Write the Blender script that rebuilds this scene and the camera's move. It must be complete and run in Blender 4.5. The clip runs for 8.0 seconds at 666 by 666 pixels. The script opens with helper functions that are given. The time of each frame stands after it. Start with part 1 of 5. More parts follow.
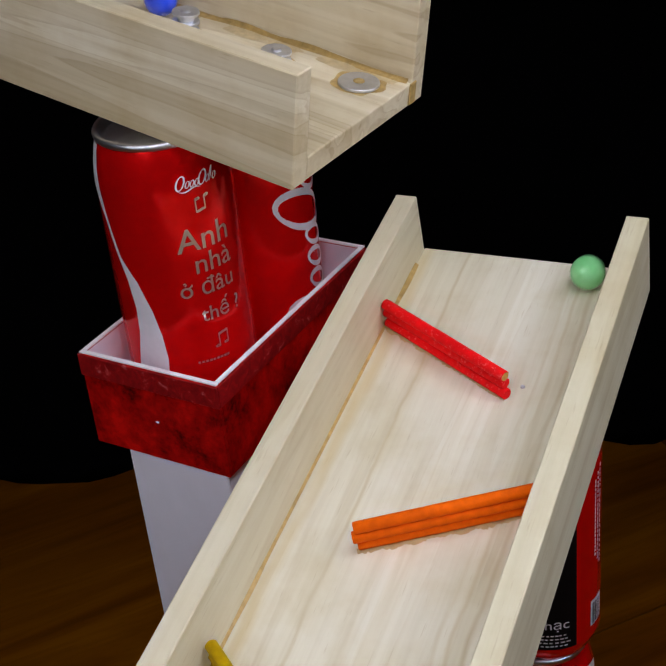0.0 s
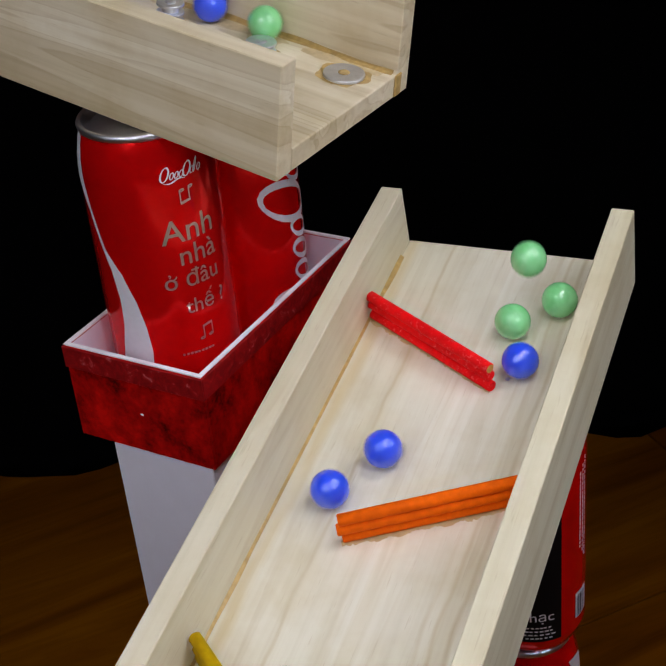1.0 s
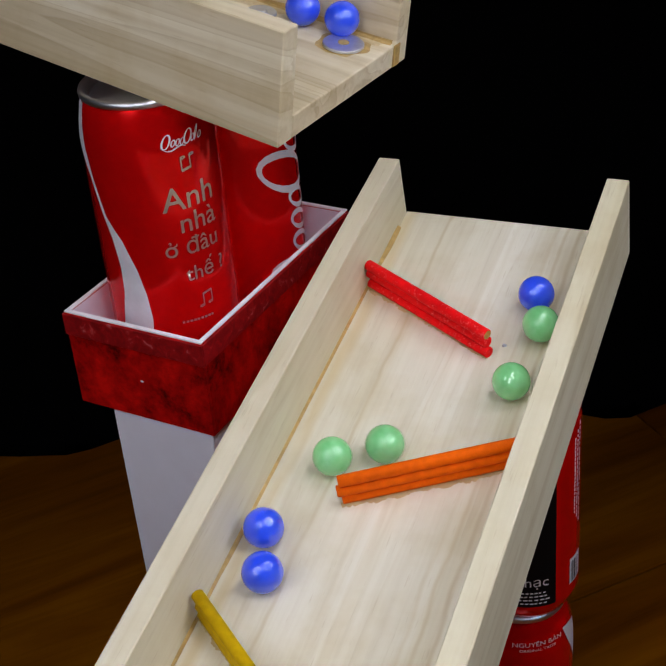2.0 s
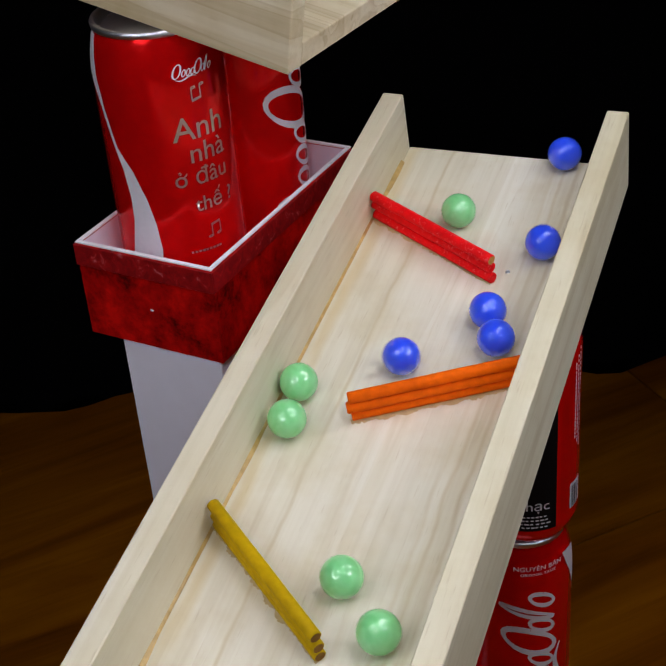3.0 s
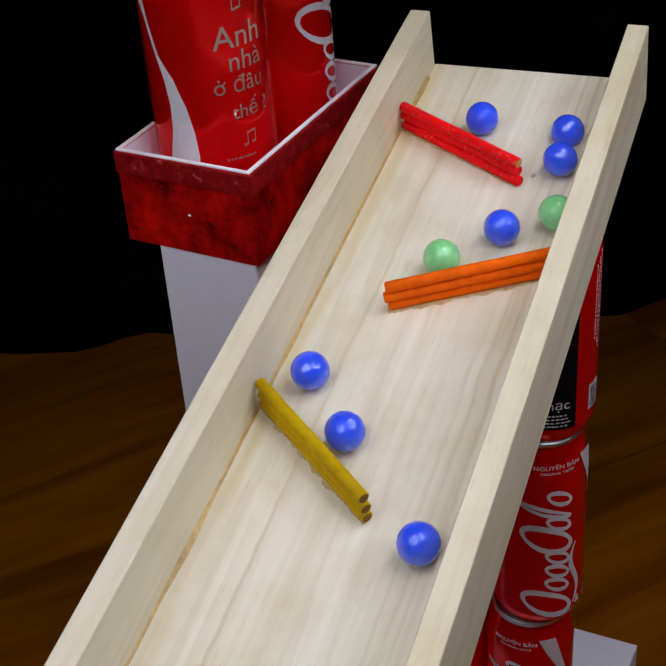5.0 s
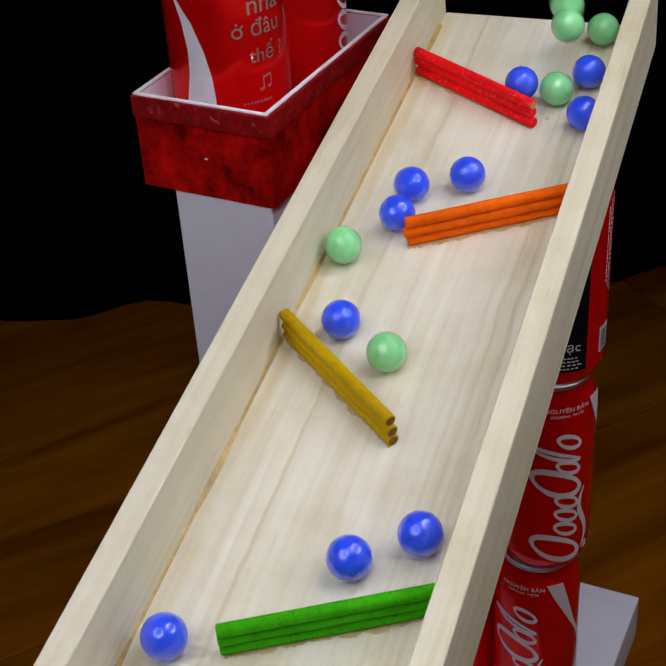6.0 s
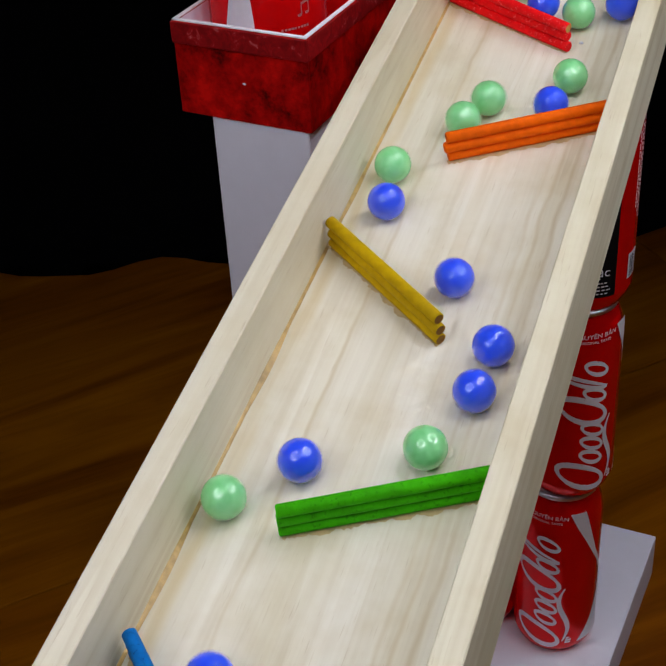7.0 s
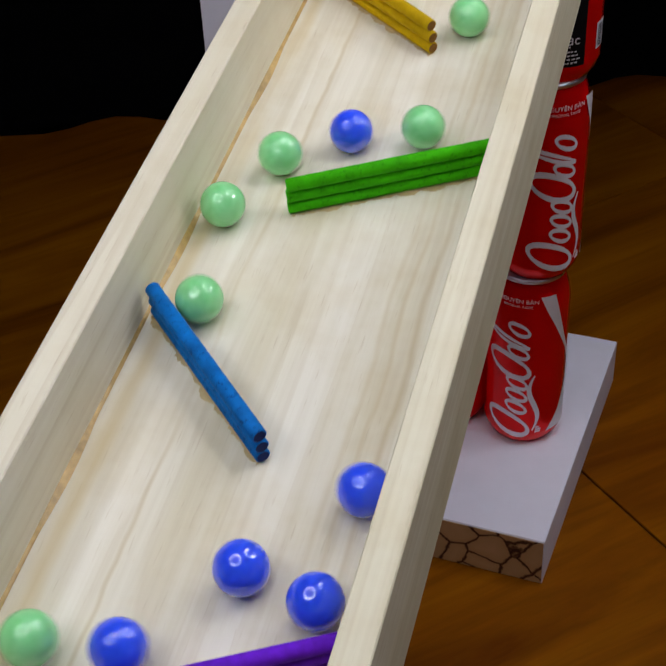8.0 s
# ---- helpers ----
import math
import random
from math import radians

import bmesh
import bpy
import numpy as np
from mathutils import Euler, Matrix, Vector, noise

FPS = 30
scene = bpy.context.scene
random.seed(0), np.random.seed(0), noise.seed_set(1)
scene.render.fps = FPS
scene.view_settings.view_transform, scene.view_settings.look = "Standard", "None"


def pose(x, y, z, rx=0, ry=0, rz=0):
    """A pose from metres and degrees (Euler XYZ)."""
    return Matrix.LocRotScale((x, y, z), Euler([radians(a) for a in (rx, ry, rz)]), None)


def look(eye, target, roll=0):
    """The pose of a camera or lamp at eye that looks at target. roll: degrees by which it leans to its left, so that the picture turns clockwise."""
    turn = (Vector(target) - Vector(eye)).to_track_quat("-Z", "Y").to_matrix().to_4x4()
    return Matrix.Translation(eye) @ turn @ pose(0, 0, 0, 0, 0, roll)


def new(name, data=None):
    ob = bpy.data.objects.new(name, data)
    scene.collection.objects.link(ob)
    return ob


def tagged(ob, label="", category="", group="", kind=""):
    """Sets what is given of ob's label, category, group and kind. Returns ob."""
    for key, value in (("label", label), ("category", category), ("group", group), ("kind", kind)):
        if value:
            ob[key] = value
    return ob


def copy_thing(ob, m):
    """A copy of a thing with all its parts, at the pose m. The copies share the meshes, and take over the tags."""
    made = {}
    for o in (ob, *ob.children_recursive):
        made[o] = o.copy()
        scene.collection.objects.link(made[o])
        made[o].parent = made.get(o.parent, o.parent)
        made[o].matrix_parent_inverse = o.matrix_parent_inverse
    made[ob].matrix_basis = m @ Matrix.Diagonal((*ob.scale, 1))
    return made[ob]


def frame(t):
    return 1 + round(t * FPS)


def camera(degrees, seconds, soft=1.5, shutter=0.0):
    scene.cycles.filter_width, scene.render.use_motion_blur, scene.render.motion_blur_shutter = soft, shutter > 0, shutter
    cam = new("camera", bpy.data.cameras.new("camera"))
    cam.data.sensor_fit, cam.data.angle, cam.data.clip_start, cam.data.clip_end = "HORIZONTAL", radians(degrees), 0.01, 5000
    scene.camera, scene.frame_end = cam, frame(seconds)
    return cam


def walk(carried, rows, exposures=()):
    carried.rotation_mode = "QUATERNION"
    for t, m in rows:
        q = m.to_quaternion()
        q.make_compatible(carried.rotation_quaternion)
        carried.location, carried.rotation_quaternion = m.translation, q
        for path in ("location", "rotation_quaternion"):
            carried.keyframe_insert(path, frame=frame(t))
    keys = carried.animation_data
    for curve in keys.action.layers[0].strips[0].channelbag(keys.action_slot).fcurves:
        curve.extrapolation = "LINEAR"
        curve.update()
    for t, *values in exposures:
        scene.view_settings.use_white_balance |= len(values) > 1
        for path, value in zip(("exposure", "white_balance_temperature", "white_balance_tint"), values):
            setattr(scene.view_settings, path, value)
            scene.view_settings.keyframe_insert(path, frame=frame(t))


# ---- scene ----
cam = camera(27.54, 8.0, soft=1.6, shutter=0.15)
walk(cam, [
    (0, pose(0.2341, -0.6200, 0.8577, 58.786, 5.244, 22.280)),
    (0.5, pose(0.2354, -0.6194, 0.8570, 58.757, 4.879, 22.213)),
    (1, pose(0.2351, -0.6188, 0.8563, 58.476, 4.960, 21.858)),
    (1.2, pose(0.2357, -0.6209, 0.8545, 58.486, 4.968, 21.759)),
    (2.3, pose(0.2326, -0.6407, 0.8446, 57.994, 4.415, 21.358)),
    (2.5, pose(0.2354, -0.6469, 0.8393, 57.917, 4.477, 21.380)),
    (3, pose(0.2314, -0.6642, 0.8351, 57.385, 4.197, 20.805)),
    (3.5, pose(0.2254, -0.6822, 0.8295, 57.197, 3.891, 20.569)),
    (4, pose(0.2215, -0.6965, 0.8263, 56.941, 3.662, 20.449)),
    (4.5, pose(0.2231, -0.7100, 0.8209, 56.828, 3.632, 20.416)),
    (4.7, pose(0.2229, -0.7131, 0.8202, 56.647, 3.636, 20.377)),
    (5.8, pose(0.2151, -0.7403, 0.8058, 56.323, 3.477, 19.676)),
    (6, pose(0.2112, -0.7467, 0.8016, 56.157, 3.261, 19.532)),
    (6.5, pose(0.2065, -0.7620, 0.7920, 56.049, 3.128, 19.393)),
    (7, pose(0.1974, -0.7863, 0.7788, 55.766, 2.846, 19.329)),
    (7.2, pose(0.1969, -0.7983, 0.7745, 55.894, 2.587, 19.049)),
    (7.4, pose(0.1977, -0.8170, 0.7660, 56.076, 2.858, 18.139)),
    (7.5, pose(0.1998, -0.8286, 0.7589, 55.448, 3.050, 17.855)),
    (7.6, pose(0.2049, -0.8444, 0.7533, 54.430, 3.236, 17.599)),
    (7.7, pose(0.1993, -0.8453, 0.7314, 53.417, 3.028, 16.889)),
    (7.8, pose(0.1946, -0.8523, 0.7181, 54.005, 2.638, 16.204)),
    (7.9, pose(0.1910, -0.8621, 0.7124, 53.763, 2.578, 15.955)),
    (8, pose(0.1902, -0.8695, 0.7066, 53.421, 2.249, 16.243)),
], exposures=((0, -0.07), (4.5, -0.05), (6.5, 0.0), (7.5, 0.03), (8, 0.07)))

# ---- light ----
world = bpy.data.worlds.new("dark_room")
scene.world = world
world.use_nodes = True
world.node_tree.nodes["Background"].inputs["Color"].default_value = (0.75, 0.8, 1.0, 1)
world.node_tree.nodes["Background"].inputs["Strength"].default_value = 0.006
LAMP_A = 24.4
LAMP_B = 20.8

R = 0.0090          # marble radius
W = 0.1112          # inner width of the long trough
T = 0.0116          # board thickness
H = 0.0350          # rail height above the trough floor
TROUGH = pose(0, 0, 0.508, 10.8)
UP_O = Vector((-0.01531, -0.12261, 0.5988))
UP_E1 = Vector((-0.96862, 0.17527, 0.17624))
UP_E2 = Vector((0.17806, 0.98402, 0.0))
UP_E3 = Vector((0.17343, -0.03138, 0.98435))
UPPER = Matrix((( *(UP_E2[0], -UP_E1[0], UP_E3[0]), UP_O[0]),
                (UP_E2[1], -UP_E1[1], UP_E3[1], UP_O[1]),
                (UP_E2[2], -UP_E1[2], UP_E3[2], UP_O[2]),
                (0, 0, 0, 1)))
UW = 0.0949         # inner width of the upper trough


# ---- materials ----
def node(nt, kind, **values):
    n = nt.nodes.new(kind)
    for key, value in values.items():
        n.inputs[key].default_value = value
    return n


def mat_base(name, rough=0.5, metal=0.0, spec=0.5, coat=0.0):
    m = bpy.data.materials.new(name)
    m.use_nodes = True
    b = m.node_tree.nodes["Principled BSDF"]
    b.inputs["Roughness"].default_value = rough
    b.inputs["Metallic"].default_value = metal
    b.inputs["Specular IOR Level"].default_value = spec
    b.inputs["Coat Weight"].default_value = coat
    return m, m.node_tree, b


def ramp(nt, stops):
    n = nt.nodes.new("ShaderNodeValToRGB")
    e = n.color_ramp.elements
    while len(e) > 1:
        e.remove(e[-1])
    e[0].position, e[0].color = stops[0][0], (*stops[0][1], 1)
    for p, c in stops[1:]:
        k = e.new(p)
        k.color = (*c, 1)
    return n


def coords(nt, scale=(1, 1, 1), turn=(0, 0, 0)):
    tc = nt.nodes.new("ShaderNodeTexCoord")
    mp = nt.nodes.new("ShaderNodeMapping")
    mp.inputs["Scale"].default_value = scale
    mp.inputs["Rotation"].default_value = turn
    nt.links.new(tc.outputs["Object"], mp.inputs["Vector"])
    return mp


def noise_tex(nt, vec, scale, detail=4.0, rough=0.55, dist=0.0):
    n = node(nt, "ShaderNodeTexNoise", Scale=scale, Detail=detail, Roughness=rough, Distortion=dist)
    nt.links.new(vec.outputs[0], n.inputs["Vector"])
    return n


def mix(nt, a, b, fac, mode="MIX"):
    n = nt.nodes.new("ShaderNodeMix")
    n.data_type, n.blend_type = "RGBA", mode
    for sock, v in ((n.inputs[6], a), (n.inputs[7], b), (n.inputs[0], fac)):
        if hasattr(v, "links"):
            nt.links.new(v, sock)
        else:
            sock.default_value = v
    return n.outputs[2]


def bump(nt, b, height, strength, distance):
    n = node(nt, "ShaderNodeBump", Strength=strength, Distance=distance)
    nt.links.new(height, n.inputs["Height"])
    nt.links.new(n.outputs["Normal"], b.inputs["Normal"])


def plain(name, color, rough=0.5, metal=0.0, spec=0.5, vary=0.12, scale=180.0, relief=0.05, coat=0.0):
    """Paint, paper, metal: one colour with slight mottling and fine relief."""
    m, nt, b = mat_base(name, rough, metal, spec, coat)
    v = coords(nt)
    n = noise_tex(nt, v, scale, 5)
    n2 = noise_tex(nt, v, scale * 0.13, 3)
    low = tuple(c * (1 - vary) for c in color)
    high = tuple(min(1, c * (1 + vary)) for c in color)
    r = ramp(nt, [(0.3, low), (0.7, high)])
    s = nt.nodes.new("ShaderNodeMath")
    s.operation = "ADD"
    h = nt.nodes.new("ShaderNodeMath")
    h.operation = "MULTIPLY"
    h.inputs[1].default_value = 0.5
    nt.links.new(n.outputs[0], s.inputs[0])
    nt.links.new(n2.outputs[0], s.inputs[1])
    nt.links.new(s.outputs[0], h.inputs[0])
    nt.links.new(h.outputs[0], r.inputs[0])
    nt.links.new(r.outputs[0], b.inputs["Base Color"])
    if relief:
        bump(nt, b, n.outputs[0], relief, 0.0004)
    return m


def wood(name, light, dark, along="Y", streak=1.0, seed=0.0, blotch=0.35, lines=(), rings=0.3, turns=9.0):
    """Pale planed timber: soft long fibres, broad growth bands, faint stains and single stain lines along y."""
    m, nt, b = mat_base(name, 0.55, 0, 0.3)
    fine = {"X": (7, 300, 300), "Y": (300, 7, 300), "Z": (300, 300, 7)}[along]
    mid = {"X": (2.2, 80, 80), "Y": (80, 2.2, 80), "Z": (80, 80, 2.2)}[along]
    band = {"X": (1.3, 24, 24), "Y": (24, 1.3, 24), "Z": (24, 24, 1.3)}[along]
    vf, vm, vb, vs = coords(nt, fine), coords(nt, mid), coords(nt, band), coords(nt, (1, 1, 1))
    for mp in (vf, vm, vb, vs):
        mp.inputs["Location"].default_value = (seed, seed * 0.7, seed * 1.3)
    nf = noise_tex(nt, vf, 1.0, 3, 0.6)
    nm = noise_tex(nt, vm, 1.0, 3, 0.5, 0.5)
    nb = noise_tex(nt, vb, 1.0, 3, 0.5, 0.7)
    ns = noise_tex(nt, vs, 22.0, 4, 0.6)
    rb = ramp(nt, [(0.32, dark), (0.48, tuple(0.45 * y + 0.55 * x for x, y in zip(light, dark))), (0.62, light), (0.85, tuple(min(1, c * 1.05) for c in light))])
    nt.links.new(nb.outputs[0], rb.inputs[0])
    rm = ramp(nt, [(0.34, (0.86, 0.82, 0.72)), (0.58, (1, 1, 1))])
    nt.links.new(nm.outputs[0], rm.inputs[0])
    c = mix(nt, rb.outputs[0], rm.outputs[0], 0.55 * streak, "MULTIPLY")
    rf = ramp(nt, [(0.28, (0.80, 0.77, 0.70)), (0.58, (1, 1, 1))])
    nt.links.new(nf.outputs[0], rf.inputs[0])
    c = mix(nt, c, rf.outputs[0], 0.34 * streak, "MULTIPLY")
    rs = ramp(nt, [(0.34, (0.80, 0.72, 0.55)), (0.54, (1, 1, 1))])
    nt.links.new(ns.outputs[0], rs.inputs[0])
    c = mix(nt, c, rs.outputs[0], blotch, "MULTIPLY")
    # thin growth lines that follow the broad bands
    k = node(nt, "ShaderNodeMath")
    k.operation = "MULTIPLY"
    k.inputs[1].default_value = turns
    nt.links.new(nb.outputs[0], k.inputs[0])
    saw = node(nt, "ShaderNodeMath")
    saw.operation = "FRACT"
    nt.links.new(k.outputs[0], saw.inputs[0])
    rr = ramp(nt, [(0.0, (1, 1, 1)), (0.62, (0.93, 0.90, 0.84)), (0.90, (0.66, 0.56, 0.40)), (1.0, (1, 1, 1))])
    nt.links.new(saw.outputs[0], rr.inputs[0])
    c = mix(nt, c, rr.outputs[0], rings, "MULTIPLY")
    # short dark flecks of open pores
    vp = coords(nt, {"X": (60, 900, 900), "Y": (900, 60, 900), "Z": (900, 900, 60)}[along])
    np_ = noise_tex(nt, vp, 1.0, 2, 0.5)
    rp = ramp(nt, [(0.26, (0.62, 0.52, 0.38)), (0.36, (1, 1, 1))])
    nt.links.new(np_.outputs[0], rp.inputs[0])
    c = mix(nt, c, rp.outputs[0], 0.28, "MULTIPLY")
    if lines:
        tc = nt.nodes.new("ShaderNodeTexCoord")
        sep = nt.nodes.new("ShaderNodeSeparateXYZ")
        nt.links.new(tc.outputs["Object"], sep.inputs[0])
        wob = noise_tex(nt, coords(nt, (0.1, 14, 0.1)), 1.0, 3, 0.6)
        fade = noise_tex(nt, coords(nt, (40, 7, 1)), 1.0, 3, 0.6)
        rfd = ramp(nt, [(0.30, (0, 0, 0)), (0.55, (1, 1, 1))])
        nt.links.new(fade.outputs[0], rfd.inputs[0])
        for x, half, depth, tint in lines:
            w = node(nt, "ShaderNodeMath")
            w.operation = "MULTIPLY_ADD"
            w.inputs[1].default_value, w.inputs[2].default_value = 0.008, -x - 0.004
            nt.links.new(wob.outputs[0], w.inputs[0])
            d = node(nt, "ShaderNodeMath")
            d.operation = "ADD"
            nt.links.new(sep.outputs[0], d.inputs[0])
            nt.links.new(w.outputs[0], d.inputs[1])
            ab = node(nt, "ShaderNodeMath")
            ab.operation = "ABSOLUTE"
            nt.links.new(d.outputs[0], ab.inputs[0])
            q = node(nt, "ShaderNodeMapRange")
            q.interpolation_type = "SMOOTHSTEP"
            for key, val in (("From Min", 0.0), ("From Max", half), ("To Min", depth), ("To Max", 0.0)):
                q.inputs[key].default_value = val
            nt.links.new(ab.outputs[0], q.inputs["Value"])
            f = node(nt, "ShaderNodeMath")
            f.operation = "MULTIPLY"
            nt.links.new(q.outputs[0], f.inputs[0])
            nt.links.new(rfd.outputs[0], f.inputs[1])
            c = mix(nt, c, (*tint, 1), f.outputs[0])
    nt.links.new(c, b.inputs["Base Color"])
    bump(nt, b, nf.outputs[0], 0.12, 0.0003)
    return m


def glass_marble(name, color, glow):
    m, nt, b = mat_base(name, 0.03, 0, 0.5, 0.85)
    b.inputs["Coat Roughness"].default_value = 0.015
    v = coords(nt)
    n = noise_tex(nt, v, 130.0, 3, 0.5, 0.6)
    r = ramp(nt, [(0.3, color), (0.7, glow)])
    nt.links.new(n.outputs[0], r.inputs[0])
    nt.links.new(r.outputs[0], b.inputs["Base Color"])
    b.inputs["Subsurface Weight"].default_value = 0.2
    b.inputs["Subsurface Scale"].default_value = 0.003
    b.inputs["Subsurface Radius"].default_value = (1.0, 1.0, 1.0)
    return m


PINE = wood("pale_pine", (0.79, 0.765, 0.655), (0.71, 0.675, 0.53), blotch=0.40, rings=0.16, turns=7.0,
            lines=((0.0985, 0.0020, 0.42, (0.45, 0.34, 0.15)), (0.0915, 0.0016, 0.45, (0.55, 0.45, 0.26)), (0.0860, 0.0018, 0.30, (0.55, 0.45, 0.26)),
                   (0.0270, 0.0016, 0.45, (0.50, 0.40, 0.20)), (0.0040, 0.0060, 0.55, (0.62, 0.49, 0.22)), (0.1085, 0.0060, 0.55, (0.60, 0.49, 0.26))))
PINE_RAIL = wood("pale_pine_rail", (0.79, 0.75, 0.60), (0.69, 0.645, 0.47), seed=3.1, streak=0.8, blotch=0.25, rings=0.22, turns=6.0)
PINE_OUT = wood("pale_pine_outer", (0.77, 0.74, 0.58), (0.66, 0.62, 0.44), seed=7.7, streak=0.9, rings=0.22, turns=6.0)
PAULOWNIA = wood("upper_board", (0.82, 0.75, 0.58), (0.63, 0.54, 0.36), seed=11.0, blotch=0.5, streak=1.3, rings=0.42, turns=10.0)
PAULOWNIA_2 = wood("upper_rail", (0.86, 0.80, 0.64), (0.64, 0.55, 0.37), seed=17.0, blotch=0.5, streak=1.3, rings=0.42, turns=10.0)
GLUE = plain("dried_glue", (0.50, 0.34, 0.12), 0.35, 0, 0.5, 0.4, 300, 0.2)
GLUE_THIN = plain("thin_amber_glue", (0.62, 0.50, 0.29), 0.4, 0, 0.45, 0.25, 300, 0.2)
STAIN = plain("glue_stain", (0.44, 0.31, 0.12), 0.5, 0, 0.4, 0.3, 240, 0.1)
FILM = plain("thin_glue_film", (0.56, 0.43, 0.21), 0.45, 0, 0.4, 0.2, 240, 0.1)
def flecked(m, tint, amount):
    """Pale worn flecks over a dyed surface."""
    nt = m.node_tree
    b = nt.nodes["Principled BSDF"]
    old = b.inputs["Base Color"].links[0].from_socket
    n = noise_tex(nt, coords(nt), 420.0, 4, 0.7)
    r = ramp(nt, [(0.56, (0, 0, 0)), (0.68, (amount, amount, amount))])
    nt.links.new(n.outputs[0], r.inputs[0])
    nt.links.new(mix(nt, old, (*tint, 1), r.outputs[0]), b.inputs["Base Color"])
    return m


RED_STICK = flecked(plain("red_dyed_wood", (0.90, 0.003, 0.006), 0.65, 0, 0.12, 0.25, 260, 0.15), (0.95, 0.16, 0.16), 0.7)
ORANGE_STICK = plain("orange_dyed_wood", (0.92, 0.125, 0.0005), 0.65, 0, 0.10, 0.22, 260, 0.15)
YELLOW_STICK = plain("yellow_dyed_wood", (0.50, 0.32, 0.001), 0.65, 0, 0.10, 0.22, 260, 0.15)
GREEN_STICK = flecked(plain("green_dyed_wood", (0.045, 0.42, 0.001), 0.65, 0, 0.10, 0.35, 150, 0.15), (0.01, 0.16, 0.001), 0.7)
BLUE_STICK = flecked(plain("blue_dyed_wood", (0.001, 0.15, 0.50), 0.65, 0, 0.12, 0.55, 120, 0.2), (0.002, 0.03, 0.12), 0.7)
PURPLE_STICK = plain("purple_dyed_wood", (0.13, 0.012, 0.55), 0.65, 0, 0.12, 0.35, 260, 0.2)
BLUE_END = plain("dark_blue_stick_end", (0.001, 0.012, 0.10), 0.7, 0, 0.2, 0.4, 500, 0.3)
STICK_END_DARK = plain("stained_stick_end", (0.20, 0.09, 0.01), 0.7, 0, 0.3, 0.4, 500, 0.3)
STICK_END = plain("raw_stick_end", (0.50, 0.26, 0.06), 0.7, 0, 0.3, 0.3, 500, 0.3)
GREEN_GLASS = glass_marble("pale_green_glass", (0.21, 0.68, 0.26), (0.30, 0.78, 0.36))
BLUE_GLASS = glass_marble("cobalt_blue_glass", (0.028, 0.088, 1.0), (0.040, 0.112, 1.0))
CAN_RED = plain("red_can_lacquer", (0.90, 0.003, 0.004), 0.17, 0.50, 0.25, 0.06, 400, 0.0, 0.08)
CAN_WHITE = plain("white_can_print", (0.82, 0.82, 0.88), 0.35, 0.1, 0.5, 0.05, 300, 0.0)
CAN_SILVER = plain("silver_print", (0.76, 0.71, 0.66), 0.36, 0.95, 0.5, 0.10, 300, 0.0)
CAN_METAL = plain("aluminium", (0.70, 0.71, 0.78), 0.38, 1.0, 0.5, 0.06, 260, 0.05)
CAN_BLACK = plain("black_can_label", (0.005, 0.005, 0.006), 0.5, 0, 0.1, 0.1, 200, 0.0)
STEEL = plain("zinc_plated_steel", (0.76, 0.79, 0.87), 0.48, 1.0, 0.5, 0.12, 320, 0.1)
PAPER = plain("lavender_white_card", (0.83, 0.84, 0.95), 0.62, 0, 0.35, 0.03, 60, 0.04)
RIM = plain("white_card_edge", (0.88, 0.87, 0.94), 0.6, 0, 0.35, 0.05, 300, 0.1)
INSIDE = plain("white_box_lining", (0.80, 0.74, 0.86), 0.6, 0, 0.35, 0.05, 90, 0.05)
GROUT = plain("dark_grout", (0.020, 0.007, 0.003), 0.9, 0, 0.2, 0.3, 200, 0.1)
CLOTH = plain("black_cloth", (0.004, 0.004, 0.005), 0.95, 0, 0.05, 0.3, 40, 0.0)
LAMP_BODY = plain("black_plastic", (0.02, 0.02, 0.02), 0.5)


def box_print():
    """Glossy dark-red printed card with blackish clouds."""
    m, nt, b = mat_base("dark_red_printed_card", 0.45, 0, 0.1)
    v = coords(nt)
    n = noise_tex(nt, v, 40.0, 7, 0.7, 0.1)
    r = ramp(nt, [(0.34, (0.045, 0.001, 0.001)), (0.47, (0.36, 0.002, 0.002)), (0.64, (0.70, 0.006, 0.004))])
    nt.links.new(n.outputs[0], r.inputs[0])
    nt.links.new(r.outputs[0], b.inputs["Base Color"])
    return m


def lip_print():
    m, nt, b = mat_base("worn_red_rim_band", 0.45, 0, 0.25)
    v = coords(nt)
    n = noise_tex(nt, v, 150.0, 5, 0.65, 0.8)
    r = ramp(nt, [(0.40, (0.22, 0.004, 0.006)), (0.60, (0.36, 0.006, 0.008)), (0.70, (0.55, 0.13, 0.14))])
    nt.links.new(n.outputs[0], r.inputs[0])
    nt.links.new(r.outputs[0], b.inputs["Base Color"])
    return m


def cracked_print():
    """Printed picture of dry cracked soil on the block's front."""
    m, nt, b = mat_base("cracked_soil_print", 0.6, 0, 0.3)
    v = coords(nt, (1, 1, 1))
    warp = noise_tex(nt, v, 60.0, 4, 0.6)
    bent = mix(nt, v.outputs[0], warp.outputs["Color"], 0.008)
    vo = node(nt, "ShaderNodeTexVoronoi", Scale=40.0, Randomness=1.0)
    vo.feature = "DISTANCE_TO_EDGE"
    nt.links.new(bent, vo.inputs["Vector"])
    r = ramp(nt, [(0.0, (0.05, 0.016, 0.010)), (0.018, (0.12, 0.05, 0.025)), (0.045, (0.58, 0.36, 0.17)), (0.6, (0.74, 0.50, 0.27))])
    nt.links.new(vo.outputs["Distance"], r.inputs[0])
    nt.links.new(r.outputs[0], b.inputs["Base Color"])
    return m


